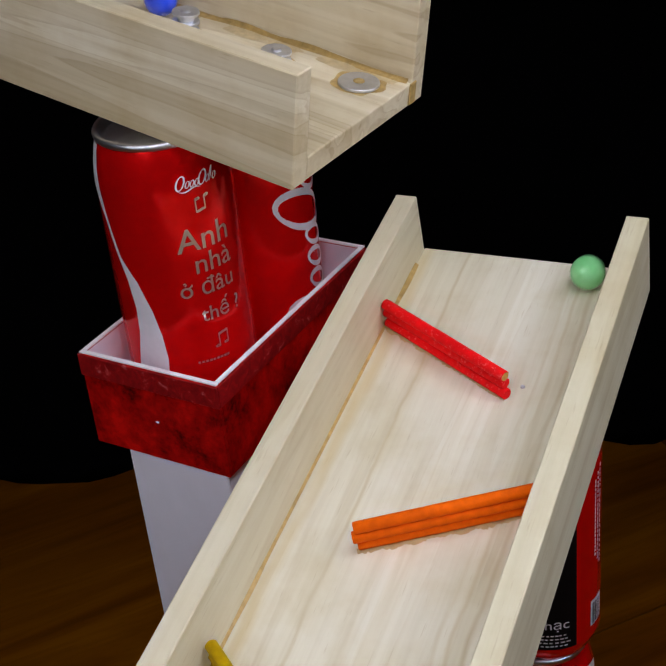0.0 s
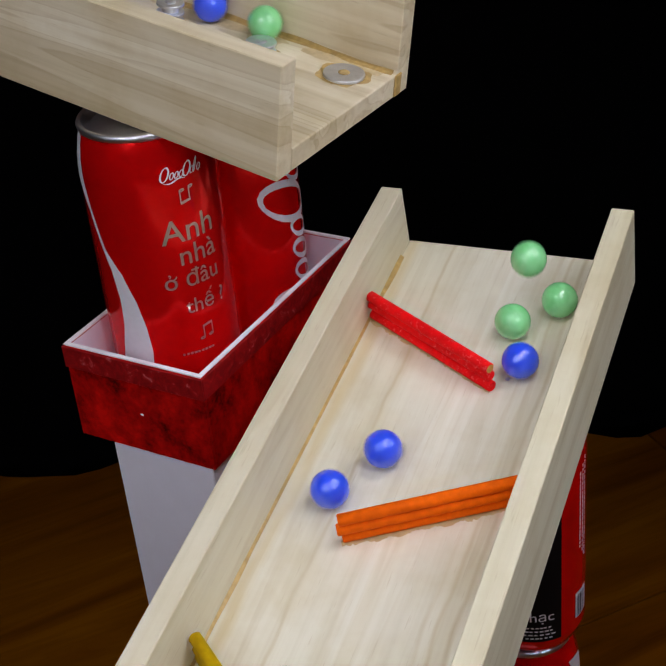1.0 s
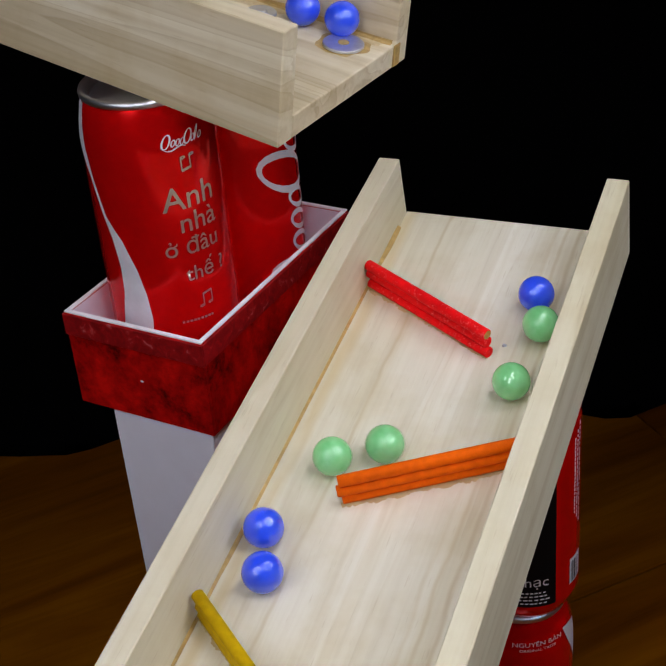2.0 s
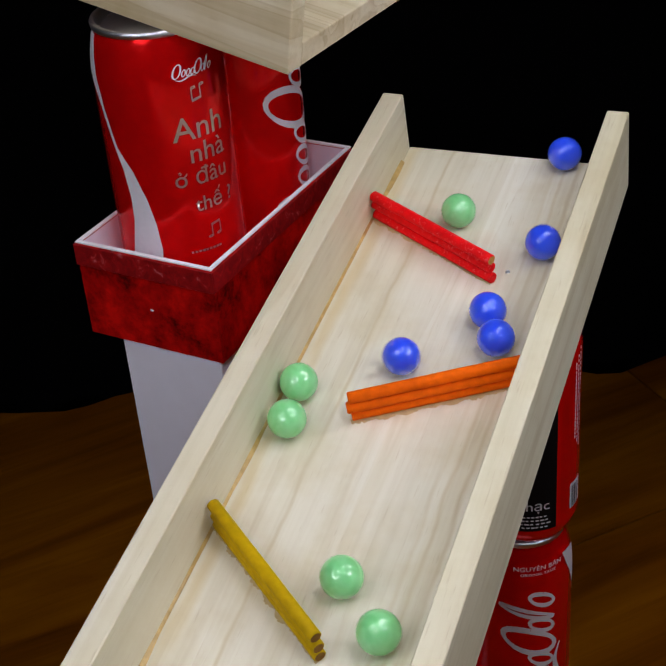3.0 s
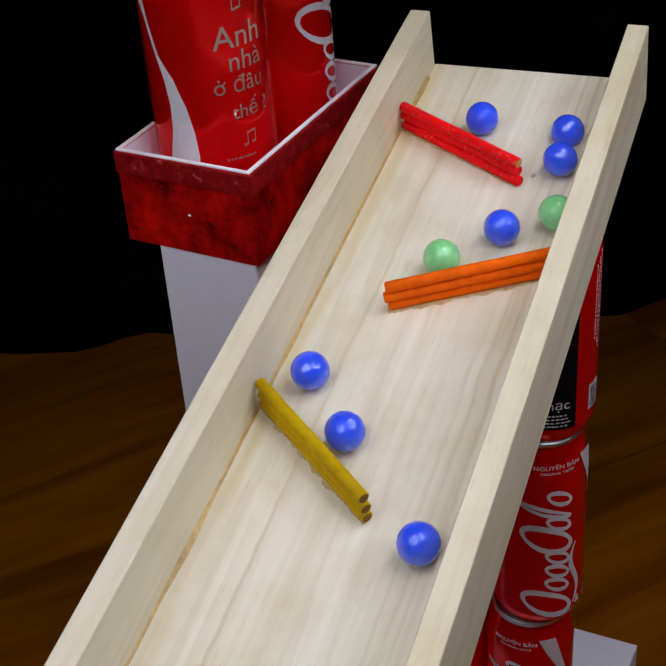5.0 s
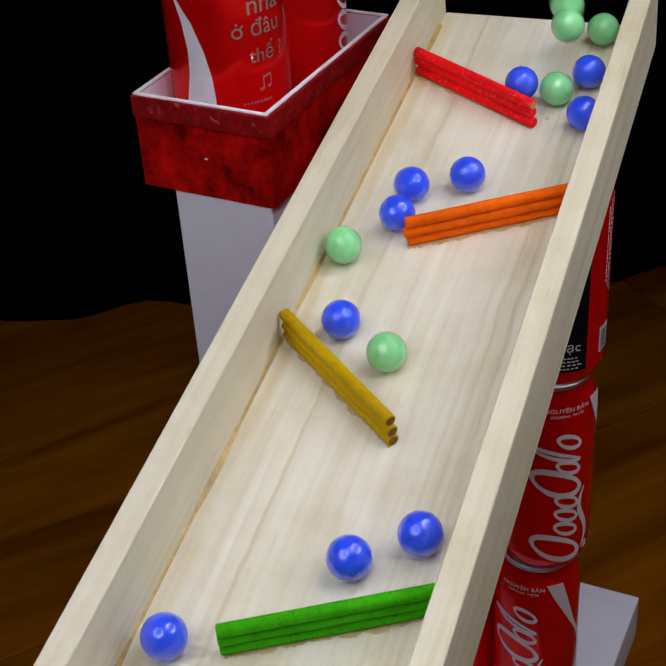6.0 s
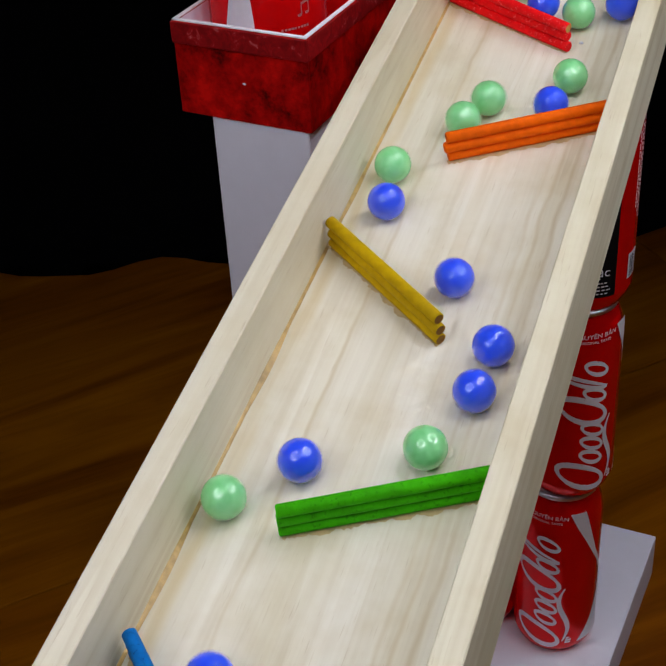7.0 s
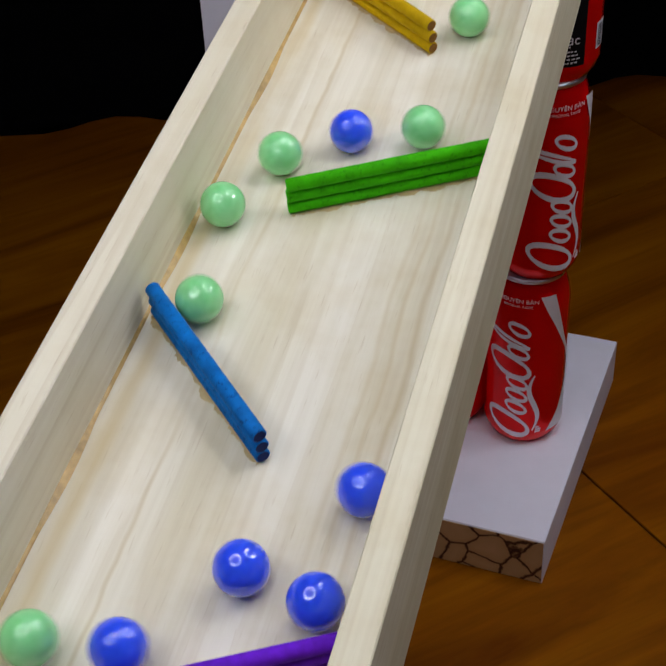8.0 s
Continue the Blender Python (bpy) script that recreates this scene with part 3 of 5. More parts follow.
def upper_seam():
    bm = bmesh.new()
    rows = []
    x = T + UW - 0.0001
    for i in range(80):
        y = -0.002 - i * 0.0055
        w = 0.0016 + 0.0055 * max(0, noise.noise(Vector((3.0, y * 26, 9.0))) + 0.1)
        h = 0.0015 + 0.0050 * max(0, noise.noise(Vector((8.0, y * 26, 4.0))) + 0.1)
        rows.append((bm.verts.new((x - 0.0002, y, 0.0122 + h)), bm.verts.new((x - 0.0006, y, 0.0128)), bm.verts.new((x - w, y, 0.0122))))
    for a, b in zip(rows, rows[1:]):
        for k in (0, 1):
            bm.faces.new((a[k], a[k + 1], b[k + 1], b[k]))
    bmesh.ops.recalc_face_normals(bm, faces=bm.faces[:])
    return bm


for y, rad, sd in ((-0.016, 0.0060, 1.0), (-0.040, 0.0075, 2.0), (-0.072, 0.0060, 3.0), (-0.098, 0.0085, 4.0), (-0.140, 0.0070, 5.0)):
    spot = puddle(0, 0, rad, sd, 0)
    for v in spot.verts:
        v.co = Vector((T + UW - 0.0055 + v.co.x * 0.6, y + v.co.y * 1.7, 0.0122 + v.co.z * 0.6))
    part("glue_spot", spot, GLUE_THIN, upper, "amber glue stain beside the joint")
part("glue_seam", upper_seam(), GLUE, upper, "uneven amber glue along the joint")
part("glue_drip", block(T + UW - 0.003, T + UW + 0.003, 0.0001, 0.0012, 0.001, 0.013, 0.0005), GLUE, upper, "amber glue drip on the end")


# ---- cans ----
def can_body(r, h, lid_r):
    neck = r - lid_r
    return [(0, 0.006), (r * 0.55, 0.005), (r * 0.70, 0.0012), (r * 0.76, 0.0), (r * 0.82, 0.0014), (r * 0.93, 0.0065), (r, 0.0125),
            (r, 0.0135), (r, h * 0.3), (r, h * 0.6), (r, h - 0.0270), (r - neck * 0.07, h - 0.0225), (r - neck * 0.28, h - 0.0165), (r - neck * 0.76, h - 0.0080), (lid_r - 0.0005, h - 0.0040)]


def can(name, x, y, z, r, h, lid_r, turn, label, group):
    ob = thing(name, pose(x, y, z, 0, 0, turn), label, "can", group)
    part("body", lathe(can_body(r, h, lid_r), 128), CAN_RED, ob, smooth=True)
    part("rim", lathe([(lid_r - 0.0005, h - 0.0040), (lid_r + 0.0007, h - 0.0034), (lid_r + 0.0010, h - 0.0016), (lid_r + 0.0004, h - 0.0003), (lid_r - 0.0010, h),
                       (lid_r - 0.0022, h - 0.0010), (lid_r - 0.0026, h - 0.0052), (lid_r - 0.0046, h - 0.0056), (lid_r - 0.0056, h - 0.0036), (0, h - 0.0036)], 96), CAN_METAL, ob, "bare aluminium rim and lid", smooth=True)
    tab = lathe([(0.0035, 0), (0.0065, 0), (0.0068, 0.0006), (0.0062, 0.0011), (0.0038, 0.0011), (0.0035, 0)], 24)
    for v in tab.verts:
        v.co.x *= 1.7
    part("pull_tab", tab, CAN_METAL, ob, "aluminium pull tab", Matrix.Translation((0.008, 0, h - 0.0036)))
    return ob


CR, CH = 0.0342, 0.1590
LID = 0.0305
front_can = can("drink_can", -0.1031, -0.0865, 0.4530, CR, CH, LID, 0, "red drink can with silver writing and a white wave", "cans in the box")
part("white_wave", ribbon(CR, [(0.1540, -162, -133), (0.1440, -158, -131), (0.1380, -152, -129), (0.1310, -141, -127), (0.1174, -127, -122), (0.0977, -116, -112), (0.0858, -109, -98), (0.0700, -105, -88),
                               (0.0560, -106, -83), (0.0420, -111, -81), (0.030, -115, -83), (0.014, -118, -85)][::-1], can_body(CR, CH, LID)[7:]), CAN_WHITE, front_can, "white printed wave")
for text, width, a, z in (("Anh", 0.0290, -33, 0.1070), ("nhà", 0.0210, -28, 0.0935), ("thế ?", 0.0230, -27, 0.0650)):
    part("writing", wrap(writing(text, width, bold=0.006), CR, radians(a), z), CAN_SILVER, front_can, "silver printed word")
word = writing("o đâu", 0.0300, bold=0.006)
left = min(v.co.x for v in word.verts)
stroke(word, [(left + 0.0049, 0.0016, 1), (left + 0.0062, 0.0024, 1), (left + 0.0064, 0.0034, 0.7)], 0.0009, 0.00025)
stroke(word, [(left + 0.0022, 0.0040, 0.8), (left + 0.0032, 0.0044, 1), (left + 0.0036, 0.0036, 1), (left + 0.0028, 0.0028, 0.8)], 0.0008, 0.00025)
part("writing", wrap(word, CR, radians(-36), 0.0805), CAN_SILVER, front_can, "silver printed word")
emblem(0.0225, CR, radians(-32), 0.1380, front_can, "small white emblem")
part("note_sign", wrap(note_sign(-0.0085), CR, radians(-31), 0.1255), CAN_SILVER, front_can, "silver note sign")
part("note_sign", wrap(note_sign(0.0085), CR, radians(-32), 0.0490), CAN_SILVER, front_can, "silver note sign")
part("small_print", wrap(bars(1, 0.024, 0.002, 0.0012, 9), CR, radians(-41), 0.0385), CAN_SILVER, front_can, "line of tiny silver print")
rear_can = can("drink_can", -0.0936, -0.0165, 0.4530, CR, CH, LID, 40, "red drink can with a large white emblem, in a card box", "cans in the box")
emblem(0.125, CR, radians(-46), 0.0680, rear_can, "large white emblem running upward", 1, 0.8)

SR, SH = 0.0286, 0.1450
low_can = can("slim_drink_can", 0.0835, -0.0890, 0.0401, SR, SH, 0.0235, 0, "slim red drink can with white emblem standing on a white block", "stacked slim cans")
mid_can = can("slim_drink_can", 0.0870, -0.0890, 0.0401 + SH, SR, SH, 0.0235, 0, "slim red drink can with white emblem stacked between two cans", "stacked slim cans")
top_can = can("slim_drink_can", 0.0895, -0.0890, 0.0401 + 2 * SH, SR, SH, 0.0235, 0, "slim red drink can with black label under the wooden trough", "stacked slim cans")
for ob, a in ((low_can, -103), (mid_can, -62)):
    emblem(0.100, SR, radians(a), 0.0620, ob, "large white emblem running upward", 1)
    part("writing", wrap(writing("NGUYÊN BẢN", 0.0285), SR, radians(a + 6), 0.1300), CAN_WHITE, ob, "small white words")
    part("writing", wrap(writing("ORIGINAL TASTE", 0.0210), SR, radians(a + 6), 0.1258), CAN_WHITE, ob, "tiny white words")
    b = a + 103
    part("white_wave", ribbon(SR, [(0.1340, b - 66, b - 44), (0.122, b - 56, b - 37), (0.108, b - 42, b - 29), (0.094, b - 28, b - 20), (0.080, b - 13, b - 7), (0.069, b - 5, b + 5), (0.050, b - 6, b + 30),
                                   (0.029, b - 24, b + 42), (0.0185, b - 38, b + 44), (0.0128, b - 46, b + 44)]), CAN_WHITE, ob, "white printed wave")
    part("print_mark", wrap(bars(3, 0.006, 0.0021, 0.0017, 1), SR, radians(a + 45), 0.0190), CAN_WHITE, ob, "small white printed mark")


def panel(r, a0, a1, z0, z1):
    return ribbon(r, [(z0 + (z1 - z0) * i / 4, a0, a1) for i in range(5)])


part("black_label", panel(SR, -215, -42, 0.0135, 0.1285), CAN_BLACK, top_can, "black label panel")
part("writing", wrap(writing("nhạc", 0.0170, lift=0.0005), SR, radians(-68), 0.0305), CAN_WHITE, top_can, "white word")
part("small_print", wrap(bars(4, 0.018, 0.0024, 0.0009, 6), SR + 0.0004, radians(-66), 0.0235), CAN_WHITE, top_can, "lines of tiny white print")
part("small_print", wrap(bars(3, 0.064, 0.0026, 0.0010, 20, False), SR, radians(-15), 0.0900), CAN_WHITE, top_can, "upright lines of tiny white print")
bar_code = bmesh.new()
for i, w in enumerate((1, 2, 1, 3, 1, 1, 2, 1)):
    stroke(bar_code, [(0.0006 * i * 1.7, 0.0, 1), (0.0006 * i * 1.7, 0.014, 1)], 0.0003 * w)
part("bar_code", wrap(bar_code, SR + 0.0004, radians(-20), 0.0215), CAN_BLACK, top_can, "black bars")
part("bar_code_field", panel(SR, -22, 0, 0.0200, 0.0370), CAN_WHITE, top_can, "white field behind the bars")
for i in range(3):
    can("slim_drink_can", 0.0265, -0.0820, 0.0401 + i * SH, SR, SH, 0.0235, 30, "slim red drink can in a stack under the trough", "stacked slim cans")

# ---- card box, white pillar, white block ----
BOXM = pose(-0.0577, -0.1449, 0, 0, 0, -7.2)


def card_box():
    ob = thing("card_box", BOXM @ Matrix.Translation((0, 0, 0.4448)), "open dark-red printed card box with white lining holding cans", "box")
    h, w, d, k = 0.0562, 0.0850, 0.1530, 0.0026
    part("bottom", block(-w + k, -k, k, d - k, 0.0, 0.0070, 0), INSIDE, ob)
    for nm, dims in (("front_wall", (-w, 0, 0, k)), ("back_wall", (-w, 0, d - k, d)), ("side_wall", (-w, -w + k, k + 0.0001, d - k - 0.0001)), ("side_wall", (-k, 0, k + 0.0001, d - k - 0.0001))):
        x0, x1, y0, y1 = dims
        wall = part(nm, block(x0, x1, y0, y1, 0.0, h - 0.0006, 0.0003), [BOX_RED, INSIDE], ob)
        cx, cy = -w / 2, d / 2
        for p in wall.data.polygons:
            n = p.normal
            if (Vector((cx, cy, 0)) - Vector((p.center.x, p.center.y, 0))).dot(Vector((n.x, n.y, 0))) > 0 and abs(n.z) < 0.5:
                p.material_index = 1
        part("rim_edge", block(x0, x1, y0, y1, h - 0.0006, h + 0.0004, 0.0002), RIM, wall, "white cut card edge")
    e = 0.0009
    part("rim_band", block(-w - e, e, -e, -0.0001, h - 0.0135, h - 0.0010, 0.0003), BOX_LIP, ob, "worn brighter red band")
    part("rim_band", block(0.0001, e, 0.0001, d, h - 0.0135, h - 0.0010, 0.0003), BOX_LIP, ob, "worn brighter red band")
    part("rim_band", block(-w - e, -w - 0.0001, 0.0001, d, h - 0.0135, h - 0.0010, 0.0003), BOX_LIP, ob, "worn brighter red band")
    scuff = bmesh.new()
    stroke(scuff, [(-0.0420, -0.0003, 0.4), (-0.0408, -0.0003, 1), (-0.0398, -0.0003, 0.5)], 0.0016)
    for v in scuff.verts:
        v.co = Vector((v.co.x, -0.0004, 0.0240 + (v.co.y + 0.0003) * 1.0))
    part("scuff", scuff, RIM, ob, "small pale scuff")
    return ob


card_box()


def pillar():
    ob = thing("white_pillar", BOXM, "tall white card pillar standing on the floor under the box", "pillar")
    part("shaft", block(-0.0655, -0.0025, 0.0010, 0.1300, 0.0005, 0.4446, 0.0007), PAPER, ob)
    part("base_edge", block(-0.0665, -0.0015, 0.0000, 0.1310, 0.0, 0.0030, 0.0005), PAPER, ob)
    return ob


pillar()


def plinth():
    ob = thing("white_block", pose(0.1200, -0.2095, 0, 0, 0, -4.9), "flat white card block with a cracked-soil picture on its front", "block")
    part("body", block(-0.190, 0, 0, 0.2380, 0.0, 0.0400, 0.0006), PAPER, ob)
    part("front_print", block(-0.1895, -0.0008, -0.0006, -0.0001, 0.0008, 0.0388, 0), CRACKED, ob, "printed picture of cracked soil")
    return ob


plinth()


# ---- marbles ----
def marble(glass, label):
    bm = bmesh.new()
    bmesh.ops.create_uvsphere(bm, u_segments=64, v_segments=40, radius=R)
    return tagged(new("marble", mesh_of("marble", bm, glass, True)), label, "marble", "marbles")


COLOURS = "gbbbggggbbbbgbgbbbbbbbggggggb"
green_one = marble(GREEN_GLASS, "glossy pale green glass marble rolling on the wooden trough")
blue_one = marble(BLUE_GLASS, "glossy cobalt blue glass marble rolling on the wooden trough")
marbles, used = [], set()
for c in COLOURS:
    proto = green_one if c == "g" else blue_one
    if c in used:
        marbles.append(copy_thing(proto, Matrix.Identity(4)))
    else:
        used.add(c)
        marbles.append(proto)

# ---- floor tiles ----
TL, TW, GAP = 0.80, 0.80, 0.0018
tile_mesh = mesh_of("tile", block(0, TL - GAP, 0, TW - GAP, -0.003, 0.0, 0.0006, 1), TILE)
TURN = pose(0.1310, -0.0870, 0, 0, 0, 46.5)
for i in range(-7, 8):
    for j in range(-7, 8):
        p = TURN @ Vector((i * TL + (j % 2) * 0.4 + TL / 2, j * TW + TW / 2 - 0.5, 0))
        if abs(p.x) < 2.8 and -1.8 < p.y < 3.6:
            ob = new("tile", tile_mesh)
            ob.parent = floor
            ob.matrix_local = TURN @ Matrix.Translation((i * TL + (j % 2) * 0.4, j * TW - 0.5, 0))


# ---- moving things ----
def down(u, v):
    return Matrix.Translation(TROUGH @ Vector((u, v, R)))


def up(s, k):
    return Matrix.Translation(UP_O + UP_E1 * s + UP_E2 * k + UP_E3 * (0.0121 + R))


def air(x, y, z):
    return Matrix.Translation((x, y, z))


def motions():
    walk(marbles[0], [
        (0, down(0.0946, -0.0167)), (0.2, down(0.0872, -0.0914)), (0.4, down(0.0892, -0.1279)), (0.5, down(0.0786, -0.1641)), 
        (0.6, down(0.0518, -0.1734)), (0.8, down(0.0124, -0.2244)), (0.9, down(0.0174, -0.2635)), (1, down(0.0445, -0.2893)), 
        (1.055, down(0.0580, -0.3030)), (1.145, down(0.0920, -0.3380)), (1.236, down(0.0970, -0.3850)), (1.324, down(0.0600, -0.4120)), 
        (1.426, down(0.0180, -0.4450)), (1.514, down(0.0100, -0.4900)), (1.63, down(0.0500, -0.5350)), (1.738, down(0.0900, -0.5750)), 
        (1.81, down(0.0970, -0.6120)), (1.913, down(0.0550, -0.6450)), (2.015, down(0.0200, -0.6850)), (2.141, down(0.0300, -0.7500)), 
        (2.237, down(0.0300, -0.8000)), (2.537, down(0.0092, -0.9813)), (8, down(0.0092, -0.9813))])
    walk(marbles[1], [
        (0, up(0.1457, 0.0908)), (0.2, up(0.0641, 0.0978)), (0.3, up(0.0073, 0.0978)), (0.32, up(0.0000, 0.0978)), (0.4, air(0.0628, -0.0373, 0.5674)), 
        (0.5, down(0.0973, -0.0406)), (0.6, down(0.0868, -0.0830)), (0.8, down(0.0876, -0.1565)), (0.9, down(0.0569, -0.1654)), 
        (1, down(0.0249, -0.1876)), (1.2, down(0.0203, -0.2496)), (1.317, down(0.0550, -0.3000)), (1.419, down(0.0920, -0.3380)), 
        (1.509, down(0.0970, -0.3850)), (1.597, down(0.0600, -0.4120)), (1.699, down(0.0180, -0.4450)), (1.787, down(0.0100, -0.4900)), 
        (1.902, down(0.0500, -0.5350)), (2.011, down(0.0900, -0.5750)), (2.083, down(0.0970, -0.6120)), (2.185, down(0.0550, -0.6450)), 
        (2.287, down(0.0200, -0.6850)), (2.413, down(0.0300, -0.7500)), (2.51, down(0.0400, -0.8000)), (2.81, down(0.0278, -0.9813)), 
        (8, down(0.0278, -0.9813))])
    walk(marbles[2], [
        (0, up(0.1849, 0.0978)), (0.2, up(0.1249, 0.0978)), (0.3, up(0.1114, 0.0978)), (0.4, up(0.0765, 0.0978)), (0.5, up(0.0299, 0.0978)), 
        (0.537, up(0.0000, 0.0978)), (0.6, air(0.0366, -0.0326, 0.6021)), (0.685, down(0.0646, -0.0372)), (0.8, down(0.0940, -0.0941)), 
        (0.9, down(0.0853, -0.1603)), (1, down(0.0404, -0.1592)), (1.2, down(0.0222, -0.1929)), (1.638, down(0.0120, -0.2450)), 
        (2.3, down(0.0652, -0.3052)), (2.381, down(0.0920, -0.3380)), (2.472, down(0.0970, -0.3850)), (2.559, down(0.0600, -0.4120)), 
        (2.662, down(0.0180, -0.4450)), (2.749, down(0.0100, -0.4900)), (2.865, down(0.0500, -0.5350)), (2.973, down(0.0900, -0.5750)), 
        (3.045, down(0.0970, -0.6120)), (3.147, down(0.0550, -0.6450)), (3.249, down(0.0200, -0.6850)), (3.375, down(0.0300, -0.7500)), 
        (3.478, down(0.0500, -0.8000)), (3.778, down(0.0464, -0.9813)), (8, down(0.0464, -0.9813))])
    walk(marbles[3], [
        (0, up(0.2178, 0.0978)), (0.4, up(0.0978, 0.0978)), (0.5, up(0.0544, 0.0978)), (0.6, up(0.0000, 0.0978)), (0.64, up(0.0000, 0.0978)), 
        (0.728, air(0.0545, -0.0338, 0.5770)), (0.8, down(0.0944, -0.0383)), (0.9, down(0.0851, -0.0634)), (1, down(0.0865, -0.0906)), 
        (1.2, down(0.0890, -0.1593)), (1.457, down(0.0550, -0.1760)), (1.767, down(0.0180, -0.2030)), (2.055, down(0.0120, -0.2450)), 
        (2.3, down(0.0291, -0.2769)), (2.5, down(0.0622, -0.3008)), (2.7, down(0.0808, -0.3241)), (2.734, down(0.0920, -0.3380)), 
        (2.824, down(0.0970, -0.3850)), (2.911, down(0.0600, -0.4120)), (3.013, down(0.0180, -0.4450)), (3.1, down(0.0100, -0.4900)), 
        (3.215, down(0.0500, -0.5350)), (3.322, down(0.0900, -0.5750)), (3.394, down(0.0970, -0.6120)), (3.496, down(0.0550, -0.6450)), 
        (3.597, down(0.0200, -0.6850)), (3.722, down(0.0300, -0.7500)), (3.833, down(0.0600, -0.8000)), (4.133, down(0.0650, -0.9813)), 
        (8, down(0.0650, -0.9813))])
    walk(marbles[4], [
        (0, up(0.2378, 0.0625)), (0.4, up(0.1178, 0.0972)), (0.5, up(0.0833, 0.0809)), (0.6, up(0.0530, 0.0972)), (0.8, up(0.0000, 0.0625)), 
        (0.9, air(0.0567, -0.0721, 0.5493)), (1, down(0.0757, -0.0643)), (1.2, down(0.0899, -0.1026)), (1.305, down(0.0940, -0.1180)), 
        (1.517, down(0.0960, -0.1500)), (1.838, down(0.0550, -0.1760)), (2.141, down(0.0180, -0.2030)), (2.3, down(0.0214, -0.2269)), 
        (2.5, down(0.0281, -0.2707)), (2.7, down(0.0444, -0.2888)), (2.9, down(0.0667, -0.3030)), (3, down(0.0879, -0.3191)), 
        (3.1, down(0.0977, -0.3307)), (3.203, down(0.0970, -0.3850)), (3.29, down(0.0600, -0.4120)), (3.391, down(0.0180, -0.4450)), 
        (3.477, down(0.0100, -0.4900)), (3.591, down(0.0500, -0.5350)), (3.698, down(0.0900, -0.5750)), (3.77, down(0.0970, -0.6120)), 
        (3.871, down(0.0550, -0.6450)), (3.972, down(0.0200, -0.6850)), (4.096, down(0.0300, -0.7500)), (4.217, down(0.0700, -0.8000)), 
        (4.517, down(0.0836, -0.9813)), (8, down(0.0836, -0.9813))])
    walk(marbles[5], [
        (0, up(0.2623, 0.0963)), (0.4, up(0.1423, 0.0831)), (0.5, up(0.0980, 0.0978)), (0.6, up(0.0366, 0.0963)), (0.684, up(0.0000, 0.0963)), 
        (0.8, air(0.0798, -0.0420, 0.5512)), (0.9, down(0.0931, -0.0249)), (1, down(0.0945, -0.0444)), (1.2, down(0.0966, -0.0748)), 
        (1.472, down(0.0940, -0.1180)), (1.673, down(0.0960, -0.1500)), (1.978, down(0.0550, -0.1760)), (2.3, down(0.0087, -0.1981)), 
        (2.5, down(0.0188, -0.2329)), (2.7, down(0.0244, -0.2666)), (2.9, down(0.0410, -0.2879)), (3, down(0.0652, -0.2979)), 
        (3.1, down(0.0772, -0.3078)), (3.3, down(0.0982, -0.3322)), (3.402, down(0.0970, -0.3850)), (3.491, down(0.0600, -0.4120)), 
        (3.595, down(0.0180, -0.4450)), (3.683, down(0.0100, -0.4900)), (3.8, down(0.0500, -0.5350)), (3.91, down(0.0900, -0.5750)), 
        (3.983, down(0.0970, -0.6120)), (4.086, down(0.0550, -0.6450)), (4.189, down(0.0200, -0.6850)), (4.317, down(0.0300, -0.7500)), 
        (4.414, down(0.0300, -0.8000)), (4.714, down(0.1022, -0.9813)), (8, down(0.1022, -0.9813))])
    walk(marbles[6], [
        (0, up(0.2318, 0.0396)), (0.1, up(0.2318, 0.0396)), (0.6, up(0.1163, 0.0954)), (0.8, up(0.0471, 0.0978)), (0.9, up(0.0000, 0.0942)), 
        (1, air(0.0785, -0.0439, 0.5289)), (1.2, down(0.0780, -0.0587)), (1.447, down(0.0940, -0.0750)), (1.911, down(0.0940, -0.1180)), 
        (2.3, down(0.0761, -0.1493)), (2.5, down(0.0515, -0.1604)), (2.7, down(0.0348, -0.1775)), (2.9, down(0.0184, -0.2007)), 
        (3, down(0.0117, -0.2210)), (3.1, down(0.0137, -0.2352)), (3.3, down(0.0175, -0.2686)), (3.5, down(0.0494, -0.2860)), 
        (3.7, down(0.0729, -0.3046)), (3.9, down(0.0947, -0.3299)), (4, down(0.0984, -0.3560)), (4.1, down(0.0956, -0.3680)), 
        (4.2, down(0.0847, -0.3781)), (4.5, down(0.0581, -0.3976)), (4.7, down(0.0387, -0.4069)), (4.787, down(0.0180, -0.4450)), 
        (4.879, down(0.0100, -0.4900)), (4.999, down(0.0500, -0.5350)), (5.113, down(0.0900, -0.5750)), (5.188, down(0.0970, -0.6120)), 
        (5.295, down(0.0550, -0.6450)), (5.402, down(0.0200, -0.6850)), (5.534, down(0.0300, -0.7500)), (5.636, down(0.0400, -0.8000)), 
        (5.936, down(0.0092, -0.9645)), (8, down(0.0092, -0.9645))])
